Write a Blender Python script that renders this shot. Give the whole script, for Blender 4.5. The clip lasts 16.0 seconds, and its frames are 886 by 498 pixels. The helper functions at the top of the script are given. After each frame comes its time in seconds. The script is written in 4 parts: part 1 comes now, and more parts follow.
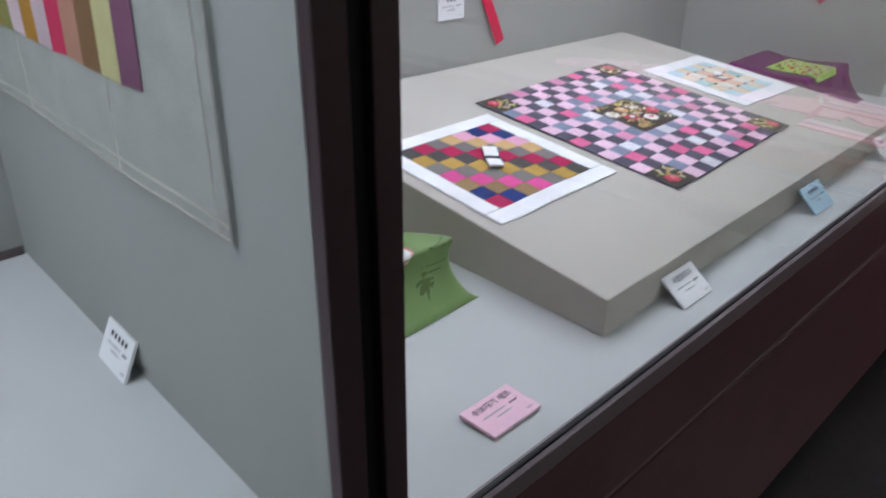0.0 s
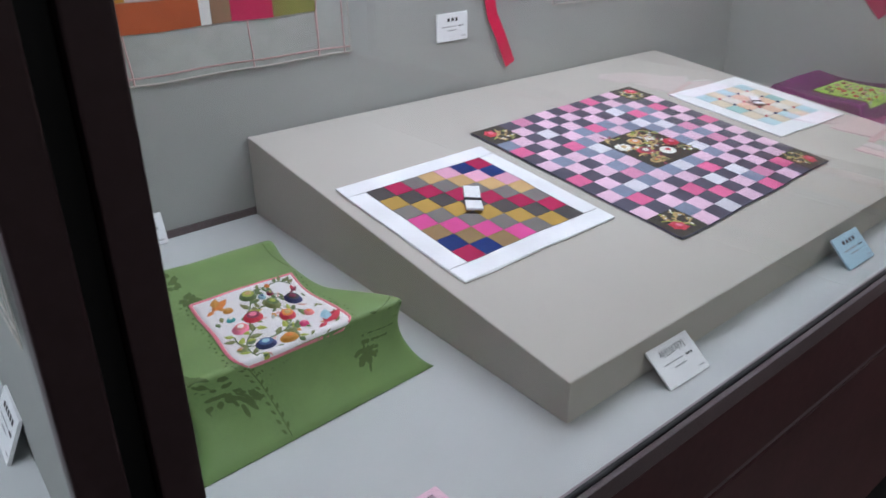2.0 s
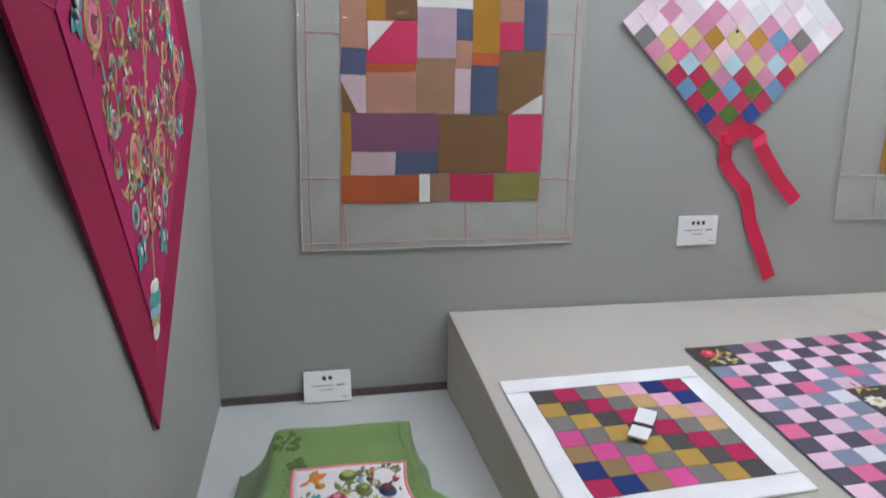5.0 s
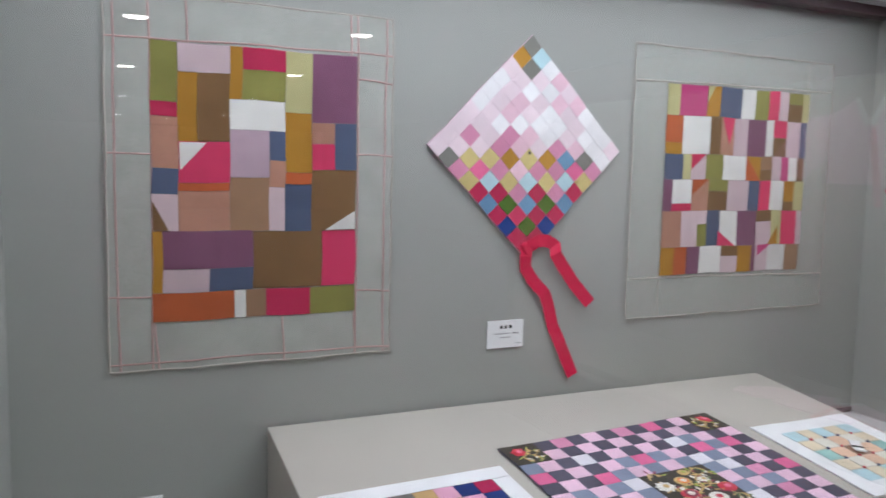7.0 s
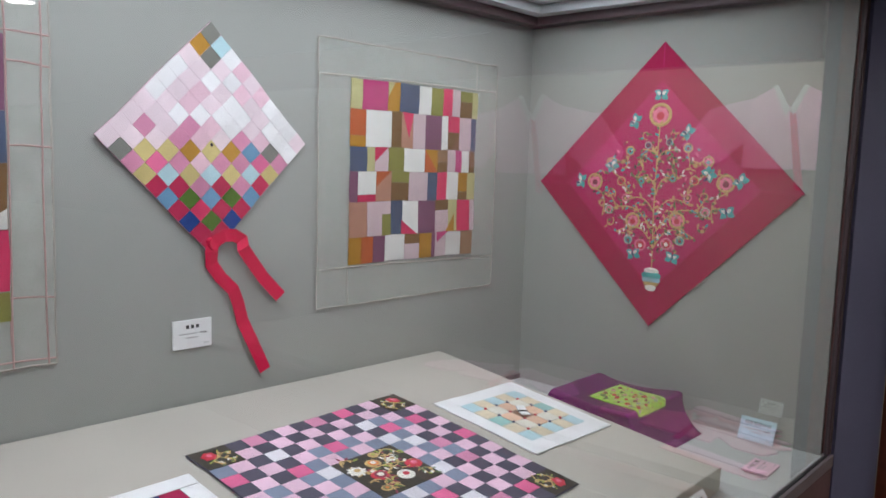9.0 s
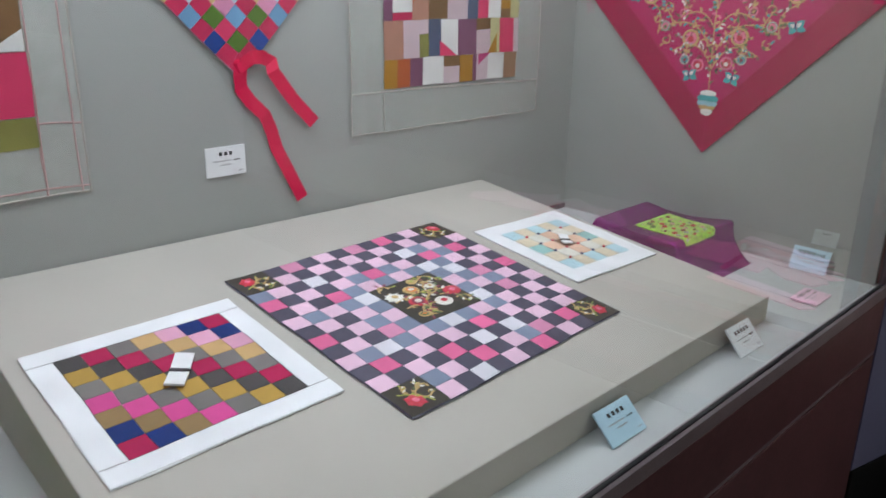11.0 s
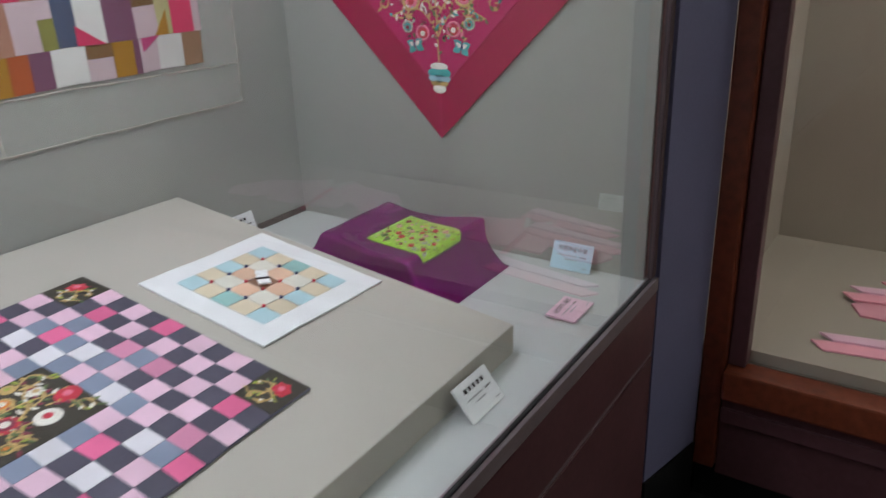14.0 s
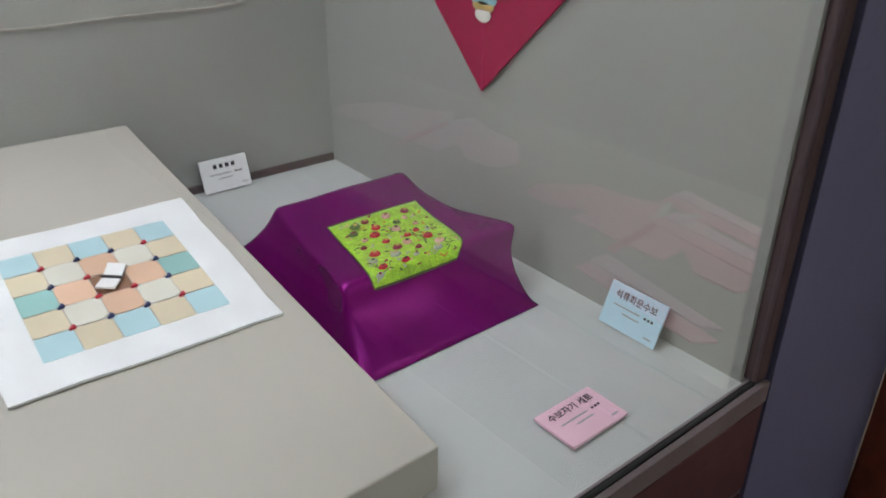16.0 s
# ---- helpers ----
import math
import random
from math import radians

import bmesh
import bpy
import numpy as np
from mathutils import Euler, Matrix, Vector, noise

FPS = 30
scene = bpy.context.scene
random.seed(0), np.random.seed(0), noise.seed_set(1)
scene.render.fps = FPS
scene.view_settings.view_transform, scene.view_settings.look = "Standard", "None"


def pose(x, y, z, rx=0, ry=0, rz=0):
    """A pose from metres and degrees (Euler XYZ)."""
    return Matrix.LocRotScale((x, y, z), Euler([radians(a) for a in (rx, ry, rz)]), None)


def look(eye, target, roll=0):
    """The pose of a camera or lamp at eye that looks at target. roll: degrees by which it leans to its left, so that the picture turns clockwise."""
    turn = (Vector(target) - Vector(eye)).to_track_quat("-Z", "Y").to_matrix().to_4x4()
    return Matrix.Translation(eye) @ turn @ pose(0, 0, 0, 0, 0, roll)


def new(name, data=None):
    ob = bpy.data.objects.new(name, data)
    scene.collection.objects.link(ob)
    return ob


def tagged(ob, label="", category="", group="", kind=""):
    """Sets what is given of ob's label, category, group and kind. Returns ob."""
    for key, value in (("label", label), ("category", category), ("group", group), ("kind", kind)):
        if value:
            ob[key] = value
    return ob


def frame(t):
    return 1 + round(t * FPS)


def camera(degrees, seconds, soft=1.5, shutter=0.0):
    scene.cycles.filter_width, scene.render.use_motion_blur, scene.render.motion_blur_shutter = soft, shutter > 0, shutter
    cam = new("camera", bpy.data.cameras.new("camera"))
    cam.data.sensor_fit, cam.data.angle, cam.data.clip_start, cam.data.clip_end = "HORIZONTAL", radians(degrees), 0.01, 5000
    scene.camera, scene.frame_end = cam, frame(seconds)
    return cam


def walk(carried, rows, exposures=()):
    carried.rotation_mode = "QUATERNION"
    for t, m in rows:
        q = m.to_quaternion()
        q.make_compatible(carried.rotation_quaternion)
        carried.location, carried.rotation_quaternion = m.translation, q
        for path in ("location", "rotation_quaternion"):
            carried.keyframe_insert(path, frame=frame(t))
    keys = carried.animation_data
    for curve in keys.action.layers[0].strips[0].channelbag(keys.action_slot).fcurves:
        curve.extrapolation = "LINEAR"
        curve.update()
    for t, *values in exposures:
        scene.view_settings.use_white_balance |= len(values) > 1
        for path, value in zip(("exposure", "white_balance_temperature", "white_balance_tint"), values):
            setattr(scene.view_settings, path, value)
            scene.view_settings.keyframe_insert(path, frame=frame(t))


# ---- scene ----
cam = camera(58.8, 16.0, soft=1.5, shutter=0.4)
PATH = [
    (0, (-0.493, -1.535, 0.68), (0.775, -0.263, -0.2), 0.4),
    (0.5, (-0.443, -1.565, 0.686), (0.899, -0.294, -0.079), -1.1),
    (1, (-0.402, -1.563, 0.69), (0.993, -0.356, -0.084), -1.6),
    (1.5, (-0.325, -1.543, 0.682), (0.999, -0.271, -0.112), -2.3),
    (2, (-0.23, -1.518, 0.681), (0.917, -0.126, -0.184), -0.8),
    (2.5, (-0.156, -1.498, 0.676), (0.888, -0.074, -0.263), -1.4),
    (3, (-0.048, -1.478, 0.682), (0.673, 0.133, -0.259), 1.2),
    (3.2, (-0.006, -1.479, 0.683), (0.613, 0.19, -0.229), 2.2),
    (5.3, (0.091, -1.585, 0.694), (0.55, 0.329, 0.34), 0.7),
    (5.5, (0.094, -1.595, 0.699), (0.556, 0.329, 0.408), 0.5),
    (6, (0.098, -1.598, 0.717), (0.595, 0.325, 0.478), 0.2),
    (6.5, (0.105, -1.61, 0.744), (0.79, 0.253, 0.507), 0.9),
    (7, (0.107, -1.625, 0.73), (0.967, 0.17, 0.527), 1.3),
    (7.5, (0.116, -1.632, 0.727), (1.163, 0.061, 0.536), 1.6),
    (8, (0.129, -1.634, 0.737), (1.359, -0.069, 0.541), 2.0),
    (8.5, (0.135, -1.642, 0.745), (1.534, -0.225, 0.562), 2.2),
    (8.7, (0.131, -1.64, 0.752), (1.575, -0.269, 0.567), 2.2),
    (10.8, (0.195, -1.616, 0.727), (1.542, -0.265, 0.126), 0.6),
    (11, (0.199, -1.607, 0.72), (1.514, -0.241, 0.084), 0.8),
    (11.5, (0.214, -1.587, 0.71), (1.442, -0.176, 0.001), 1.3),
    (12, (0.222, -1.565, 0.701), (1.325, -0.093, -0.084), 1.2),
    (12.5, (0.246, -1.564, 0.707), (1.404, -0.139, -0.087), 0.6),
    (13, (0.34, -1.547, 0.701), (1.684, -0.283, -0.07), 0.9),
    (13.5, (0.569, -1.524, 0.71), (2.009, -0.348, -0.026), 0.4),
    (14, (0.763, -1.542, 0.726), (2.296, -0.496, -0.017), -2.0),
    (14.5, (1.022, -1.553, 0.695), (2.389, -0.298, -0.051), -1.2),
    (15, (1.206, -1.58, 0.674), (2.426, -0.204, -0.111), -0.2),
    (15.5, (1.343, -1.511, 0.641), (2.545, -0.132, -0.167), -1.4),
    (16, (1.498, -1.419, 0.625), (2.604, -0.034, -0.301), 0.6),
]
walk(cam, [(t, look(eye, target, roll)) for t, eye, target, roll in PATH],
     [(0, .44, 5950, 9), (3.2, .25, 6050, 9), (5.5, .18, 6250, 8), (7.5, .14, 6250, 8), (8.5, .12, 6350, 7), (10.8, .26, 6150, 5), (11.5, .02, 6150, 5), (12.0, -.11, 6200, 5), (13.5, -.02, 6250, 5), (14.5, .18, 6400, 6), (16, .26, 6450, 4)])

# ---------- light ----------
world = bpy.data.worlds.new("hall_air")
scene.world = world
world.use_nodes = True
world.node_tree.nodes["Background"].inputs[0].default_value = (0.5, 0.52, 0.6, 1)
world.node_tree.nodes["Background"].inputs[1].default_value = 0.02
PANEL = 3.85        # the case's luminous ceiling
EAST_PANEL = 1.9   # the neighbouring case's luminous ceiling
SPOT = 40.0        # the hall's downlights, and three unseen ones added near the cases

FLOOR = -0.75      # the hall's floor; the case's deck is at z = 0
WIDE, DEEP, HIGH = 2.32, 1.045, 1.20
LEAN = 0.067       # the partition's face leans off square by this much
WEST, WEST_LEAN = -0.104, 0.047   # its other face, at the back wall, and how it leans


# ---------- mesh tools ----------
def place_of(ob):
    m = Matrix()
    while ob is not None:
        m = ob.matrix_basis @ m
        ob = ob.parent
    return m


def mesh_of(name, bm, material):
    me = bpy.data.meshes.new(name)
    bm.to_mesh(me)
    bm.free()
    me.materials.append(material)
    return me


def part(name, bm, material, parent=None, label="", smooth=False):
    """Links a bmesh, drawn in world metres, as one mesh object under a thing."""
    if parent is not None:
        bm.transform(place_of(parent).inverted())
    if smooth:
        for f in bm.faces:
            f.smooth = True
    ob = new(name, mesh_of(name, bm, material))
    ob.parent = parent
    return tagged(ob, label)


def thing(name, at, label, category, group="", kind=""):
    ob = new(name)
    ob.empty_display_size = 0.02
    ob.matrix_basis = at if isinstance(at, Matrix) else Matrix.Translation(at)
    return tagged(ob, label, category, group, kind)


def box(bm, x0, x1, y0, y1, z0, z1, bevel=0.0, m=None):
    got = bmesh.ops.create_cube(bm, size=1)
    vs = got["verts"]
    for v in vs:
        v.co = Vector((x0 + (v.co.x + .5) * (x1 - x0), y0 + (v.co.y + .5) * (y1 - y0), z0 + (v.co.z + .5) * (z1 - z0)))
    if m is not None:
        for v in vs:
            v.co = m @ v.co
    if bevel:
        edges = list({e for v in vs for e in v.link_edges})
        bmesh.ops.bevel(bm, geom=edges, offset=bevel, segments=2, profile=0.6, affect="EDGES", clamp_overlap=True)
    return bm


def boxed(*args, **kw):
    return box(bmesh.new(), *args, **kw)


def prism(pts, z0, z1, m=None, bevel=0.0):
    """A flat outline in x and y, given thickness from z0 to z1."""
    bm = bmesh.new()
    low = [bm.verts.new((x, y, z0)) for x, y in pts]
    top = [bm.verts.new((x, y, z1)) for x, y in pts]
    bm.faces.new(top)
    bm.faces.new(low[::-1])
    for i in range(len(pts)):
        j = (i + 1) % len(pts)
        bm.faces.new((low[i], low[j], top[j], top[i]))
    bmesh.ops.recalc_face_normals(bm, faces=bm.faces)
    if bevel:
        bmesh.ops.bevel(bm, geom=list(bm.edges), offset=bevel, segments=2, profile=0.6, affect="EDGES", clamp_overlap=True)
    if m is not None:
        bm.transform(m)
    return bm


def sheet(P, x0, x1, y0, y1, nx, ny, thick=0.0012, base=0.0):
    """A thin cloth sheet over the surface P(x, y, h), with edges."""
    bm = bmesh.new()
    def grid(h):
        return [[bm.verts.new(P(x0 + (x1 - x0) * i / nx, y0 + (y1 - y0) * j / ny, h)) for i in range(nx + 1)] for j in range(ny + 1)]
    low, top = grid(base), grid(base + thick)
    for j in range(ny):
        for i in range(nx):
            bm.faces.new((top[j][i], top[j][i + 1], top[j + 1][i + 1], top[j + 1][i]))
            bm.faces.new((low[j][i], low[j + 1][i], low[j + 1][i + 1], low[j][i + 1]))
    ring = [(0, i) for i in range(nx)] + [(j, nx) for j in range(ny)] + [(ny, i) for i in range(nx, 0, -1)] + [(j, 0) for j in range(ny, 0, -1)]
    for k, (j, i) in enumerate(ring):
        j2, i2 = ring[(k + 1) % len(ring)]
        bm.faces.new((low[j][i], low[j2][i2], top[j2][i2], top[j][i]))
    bmesh.ops.recalc_face_normals(bm, faces=bm.faces)
    return bm


def plane_map(m):
    return lambda x, y, h: m @ Vector((x, y, h))


# ---------- materials ----------
def mat(name, color, rough=0.8, grain=(400, 0.10), stain=(6, 0.10), bump=(900, 0.15), metal=0.0, sheen=0.0, vary=0.0, coat=0.0, weave=0.0, spec=0.5):
    m = bpy.data.materials.new(name)
    m.use_nodes = True
    t = m.node_tree
    n, l = t.nodes, t.links
    b = n["Principled BSDF"]
    co = n.new("ShaderNodeTexCoord")
    col = n.new("ShaderNodeRGB")
    col.outputs[0].default_value = (*color, 1)
    out = col.outputs[0]
    for scale, amount in (grain, stain):
        if not amount:
            continue
        nz = n.new("ShaderNodeTexNoise")
        nz.inputs["Scale"].default_value = scale
        nz.inputs["Detail"].default_value = 4
        l.new(co.outputs["Object"], nz.inputs["Vector"])
        mr = n.new("ShaderNodeMapRange")
        mr.inputs[1].default_value, mr.inputs[2].default_value = 0.25, 0.75
        mr.inputs[3].default_value, mr.inputs[4].default_value = 1 - amount, 1 + amount
        l.new(nz.outputs["Fac"], mr.inputs[0])
        mx = n.new("ShaderNodeVectorMath")
        mx.operation = "SCALE"
        l.new(out, mx.inputs[0])
        l.new(mr.outputs[0], mx.inputs["Scale"])
        out = mx.outputs[0]
    if vary:
        oi = n.new("ShaderNodeObjectInfo")
        mr = n.new("ShaderNodeMapRange")
        mr.inputs[3].default_value, mr.inputs[4].default_value = 1 - vary, 1 + vary
        l.new(oi.outputs["Random"], mr.inputs[0])
        mx = n.new("ShaderNodeVectorMath")
        mx.operation = "SCALE"
        l.new(out, mx.inputs[0])
        l.new(mr.outputs[0], mx.inputs["Scale"])
        out = mx.outputs[0]
    l.new(out, b.inputs["Base Color"])
    b.inputs["Roughness"].default_value = rough
    b.inputs["Metallic"].default_value = metal
    b.inputs["Sheen Weight"].default_value = sheen
    b.inputs["Coat Weight"].default_value = coat
    b.inputs["Specular IOR Level"].default_value = spec
    if bump[1]:
        nz = n.new("ShaderNodeTexNoise")
        nz.inputs["Scale"].default_value = bump[0]
        nz.inputs["Detail"].default_value = 3
        l.new(co.outputs["Object"], nz.inputs["Vector"])
        height = nz.outputs["Fac"]
        if weave:
            ad = n.new("ShaderNodeMath")
            ad.operation = "ADD"
            l.new(height, ad.inputs[0])
            last = ad
            for axis in ("X", "Y"):
                wv = n.new("ShaderNodeTexWave")
                wv.bands_direction = axis
                wv.inputs["Scale"].default_value = weave
                wv.inputs["Distortion"].default_value = 1.5
                l.new(co.outputs["Object"], wv.inputs["Vector"])
                if axis == "X":
                    l.new(wv.outputs["Fac"], ad.inputs[1])
                else:
                    ad2 = n.new("ShaderNodeMath")
                    ad2.operation = "ADD"
                    l.new(ad.outputs[0], ad2.inputs[0])
                    l.new(wv.outputs["Fac"], ad2.inputs[1])
                    last = ad2
            height = last.outputs[0]
        bp = n.new("ShaderNodeBump")
        bp.inputs["Strength"].default_value = bump[1]
        bp.inputs["Distance"].default_value = 0.001
        l.new(height, bp.inputs["Height"])
        l.new(bp.outputs[0], b.inputs["Normal"])
    return m


def glow(name, color, strength):
    m = bpy.data.materials.new(name)
    m.use_nodes = True
    t = m.node_tree
    t.nodes.clear()
    e, o = t.nodes.new("ShaderNodeEmission"), t.nodes.new("ShaderNodeOutputMaterial")
    e.inputs[0].default_value, e.inputs[1].default_value = (*color, 1), strength
    t.links.new(e.outputs[0], o.inputs[0])
    return m


def glass(name):
    m = bpy.data.materials.new(name)
    m.use_nodes = True
    t = m.node_tree
    t.nodes.clear()
    o, g = t.nodes.new("ShaderNodeOutputMaterial"), t.nodes.new("ShaderNodeBsdfGlass")
    g.inputs["Color"].default_value = (0.985, 0.995, 0.988, 1)
    g.inputs["Roughness"].default_value = 0.0
    g.inputs["IOR"].default_value = 1.52
    t.links.new(g.outputs[0], o.inputs[0])
    return m


WALL = mat("wall_fabric", (0.352, 0.361, 0.340), 0.92, (700, 0.06), (2.5, 0.05), (1200, 0.25), weave=300)
DECK = mat("deck_fabric", (0.50, 0.515, 0.51), 0.9, (600, 0.05), (5, 0.06), (1200, 0.12))
PLINTH = mat("plinth_cloth", (0.455, 0.43, 0.385), 0.9, (600, 0.05), (4, 0.06), (1000, 0.12))
SKIRT = mat("skirting_brown", (0.10, 0.075, 0.075), 0.6, (120, 0.15), (8, 0.15), (300, 0.1))
MAROON = mat("maroon_laminate", (0.118, 0.050, 0.056), 0.42, (60, 0.12), (5, 0.18), (200, 0.05))
MULLION = mat("dark_brown_metal", (0.085, 0.052, 0.058), 0.45, (80, 0.1), (4, 0.12), (200, 0.05))
BLACK = mat("black_gasket", (0.006, 0.006, 0.007), 0.6, (80, 0.1), (4, 0.1), (200, 0.05))
RAIL = mat("brushed_rail", (0.22, 0.175, 0.19), 0.5, (300, 0.12), (10, 0.1), (500, 0.1))
LAVENDER = mat("lavender_paint", (0.24, 0.24, 0.41), 0.6, (200, 0.04), (3, 0.08), (260, 0.2))
WOOD = mat("red_brown_wood", (0.22, 0.052, 0.024), 0.38, (40, 0.25), (5, 0.2), (120, 0.1))
HALLFLOOR = mat("dark_hall_floor", (0.030, 0.028, 0.030), 0.35, (40, 0.2), (3, 0.3), (60, 0.1))
HALLWALL = mat("hall_wall", (0.20, 0.20, 0.22), 0.8, (60, 0.05), (2, 0.1), (200, 0.2))
EASTCLOTH = mat("beige_case_cloth", (0.40, 0.35, 0.30), 0.9, (500, 0.06), (3, 0.06), (900, 0.25), weave=240)
GLASS = glass("pane_glass")
CARD = mat("white_card", (0.80, 0.81, 0.82), 0.6, (300, 0.02), (30, 0.02), (600, 0.05))
CARD_BLUE = mat("pale_blue_card", (0.48, 0.68, 0.80), 0.6, (300, 0.02), (30, 0.02), (600, 0.05))
CARD_PINK = mat("pale_pink_card", (0.82, 0.52, 0.64), 0.6, (300, 0.02), (30, 0.02), (600, 0.05))
INK = mat("black_ink", (0.02, 0.02, 0.022), 0.6, (300, 0.1), (30, 0.1), (600, 0.0))
INK_GREY = mat("grey_ink", (0.36, 0.37, 0.38), 0.6, (300, 0.1), (30, 0.1), (600, 0.0))


def cloth(name, color, rough=0.8, sheen=0.0, vary=0.07, **kw):
    return mat(name, color, rough, (350, 0.10), (14, 0.10), (1100, 0.3), sheen=sheen, vary=vary, weave=320, spec=0.3, **kw)


DYES = dict(
    olive=(0.240, 0.232, 0.064), crimson=(0.495, 0.027, 0.090), peach=(0.426, 0.221, 0.156), slate=(0.080, 0.104, 0.176), white=(0.70, 0.70, 0.67),
    pale=(0.56, 0.44, 0.47), ochre=(0.394, 0.197, 0.025), brown=(0.190, 0.105, 0.045), orange=(0.442, 0.102, 0.034), lilac=(0.473, 0.353, 0.421),
    tan=(0.303, 0.180, 0.107), yellow=(0.468, 0.442, 0.221), purple=(0.195, 0.080, 0.140), hotpink=(0.626, 0.046, 0.129), magenta=(0.48, 0.06, 0.19),
    blue=(0.02, 0.06, 0.26), sky=(0.46, 0.66, 0.72), grey=(0.22, 0.22, 0.20), pink=(0.66, 0.27, 0.42), rose=(0.80, 0.54, 0.64),
    snow=(0.86, 0.85, 0.87), lint=(0.73, 0.71, 0.77), green=(0.10, 0.19, 0.03), char=(0.075, 0.07, 0.07), cream=(0.70, 0.61, 0.45), milk=(0.74, 0.72, 0.64),
    salmon=(0.75, 0.50, 0.36), teal=(0.32, 0.55, 0.53), coffee=(0.27, 0.15, 0.10), night=(0.094, 0.088, 0.124), mist=(0.23, 0.27, 0.37),
    apricot=(0.58, 0.38, 0.17), mustard=(0.46, 0.29, 0.065), hotrose=(0.66, 0.08, 0.30), stone=(0.20, 0.19, 0.18), khaki=(0.30, 0.20, 0.09), raspberry=(0.42, 0.015, 0.085),
    cobalt=(0.012, 0.035, 0.17), floss=(0.74, 0.38, 0.53), petal=(0.82, 0.68, 0.74), ground=(0.062, 0.055, 0.045),
    blush=(0.80, 0.54, 0.68), candy=(0.76, 0.16, 0.33), fuchsia=(0.58, 0.05, 0.25), gold=(0.48, 0.25, 0.04), denim=(0.16, 0.32, 0.50), lemon=(0.62, 0.52, 0.22),
)
DYE = {k: cloth(k + "_cloth", c) for k, c in DYES.items()}
def sheer(name, color, cover):
    """A thin weave that lets part of the light through between its threads."""
    m = cloth(name, color)
    m.node_tree.nodes["Principled BSDF"].inputs["Alpha"].default_value = cover
    return m


RAMIE = sheer("ramie_cloth", (0.60, 0.61, 0.57), 0.42)
RAMIE_THIN = sheer("thin_ramie_cloth", (0.66, 0.67, 0.63), 0.20)
COTTON = cloth("white_cotton", (0.82, 0.83, 0.85), 0.8, 0.0, 0.03)
SEAM = mat("rosy_seam", (0.41, 0.26, 0.25), 0.8)
SEAM_PALE = mat("pale_seam", (0.40, 0.37, 0.33), 0.8)
THREAD = mat("dark_thread", (0.04, 0.035, 0.04), 0.8)
GREEN_SILK = mat("green_silk", (0.155, 0.255, 0.075), 0.42, (300, 0.10), (14, 0.14), (900, 0.2), sheen=0.12, weave=280)
GREEN_FIGURE = mat("green_damask_figure", (0.075, 0.125, 0.028), 0.65, (300, 0.08), (9, 0.08), (900, 0.2))
PURPLE_SATIN = mat("purple_satin", (0.215, 0.003, 0.175), 0.27, (200, 0.10), (9, 0.18), (40, 0.10), metal=0.55, spec=0.35)
LIME_SILK = mat("lime_silk", (0.36, 0.62, 0.04), 0.40, (260, 0.30), (60, 0.32), (150, 0.8), sheen=0.2)
WHITE_SILK = mat("white_silk", (0.74, 0.73, 0.74), 0.45, (200, 0.05), (20, 0.05), (60, 0.5), sheen=0.2)
PINK_PIPING = mat("pink_piping", (0.72, 0.22, 0.27), 0.6)
CRIMSON_SILK = mat("crimson_silk", (0.35, 0.005, 0.065), 0.6, (220, 0.08), (5, 0.10), (700, 0.2), weave=240, spec=0.25)
MAGENTA_SILK = mat("magenta_silk", (0.46, 0.010, 0.120), 0.55, (220, 0.08), (5, 0.10), (700, 0.2), weave=240, spec=0.3)
RIBBON_SILK = mat("red_ribbon_silk", (0.68, 0.010, 0.075), 0.55, (220, 0.06), (9, 0.1), (700, 0.2), weave=240, spec=0.3)


def silk_thread(name, c):
    return mat(name, c, 0.5, (500, 0.2), (60, 0.15), (1500, 0.5), sheen=0.04)


T = {k: silk_thread(k + "_floss", c) for k, c in dict(
    gold=(0.55, 0.38, 0.14), red=(0.55, 0.02, 0.05), teal=(0.06, 0.38, 0.38), white=(0.78, 0.76, 0.70), navy=(0.02, 0.03, 0.12), leaf=(0.10, 0.16, 0.05),
    orange=(0.70, 0.22, 0.03), pink=(0.78, 0.20, 0.32), sky=(0.30, 0.52, 0.62), lime=(0.35, 0.42, 0.06), wine=(0.22, 0.01, 0.05), black=(0.02, 0.02, 0.02), moss=(0.17, 0.20, 0.06), amber=(0.58, 0.26, 0.03), blue=(0.03, 0.09, 0.24), rose=(0.72, 0.20, 0.20), fuchsia=(0.60, 0.03, 0.16), sage=(0.42, 0.47, 0.40), blush=(0.66, 0.40, 0.36)).items()}

# ---------- the case ----------
FX = -0.088         # where the partition meets the glass


def wall(name, bm, label, material=WALL):
    return tagged(part(name, bm, material), label, "wall", kind="structure")


wall("wall_north", boxed(-1.9, 3.9, 0.0, 0.10, FLOOR, 1.6), "grey fabric back wall of the display cases")
wall("wall_partition", prism([(0, 0), (-LEAN * .84, -.84), (FX, -DEEP + .01), (WEST - WEST_LEAN * DEEP, -DEEP + .008), (WEST, 0)], 0.0, 1.32), "grey fabric partition between two display cases")
wall("wall_east", boxed(WIDE, WIDE + .03, -1.008, 0.0, FLOOR, 1.6), "grey fabric end wall of the display case")
wall("wall_west", boxed(-1.9, -1.8, -DEEP, 0.0, FLOOR, 1.6), "grey fabric end wall of the neighbouring case")
tagged(part("deck", prism([(0, 0), (WIDE, 0), (WIDE, -1.0135), (FX, -1.0495)], -0.03, 0.0), DECK), "light grey fabric deck inside the display case", "deck", kind="structure")
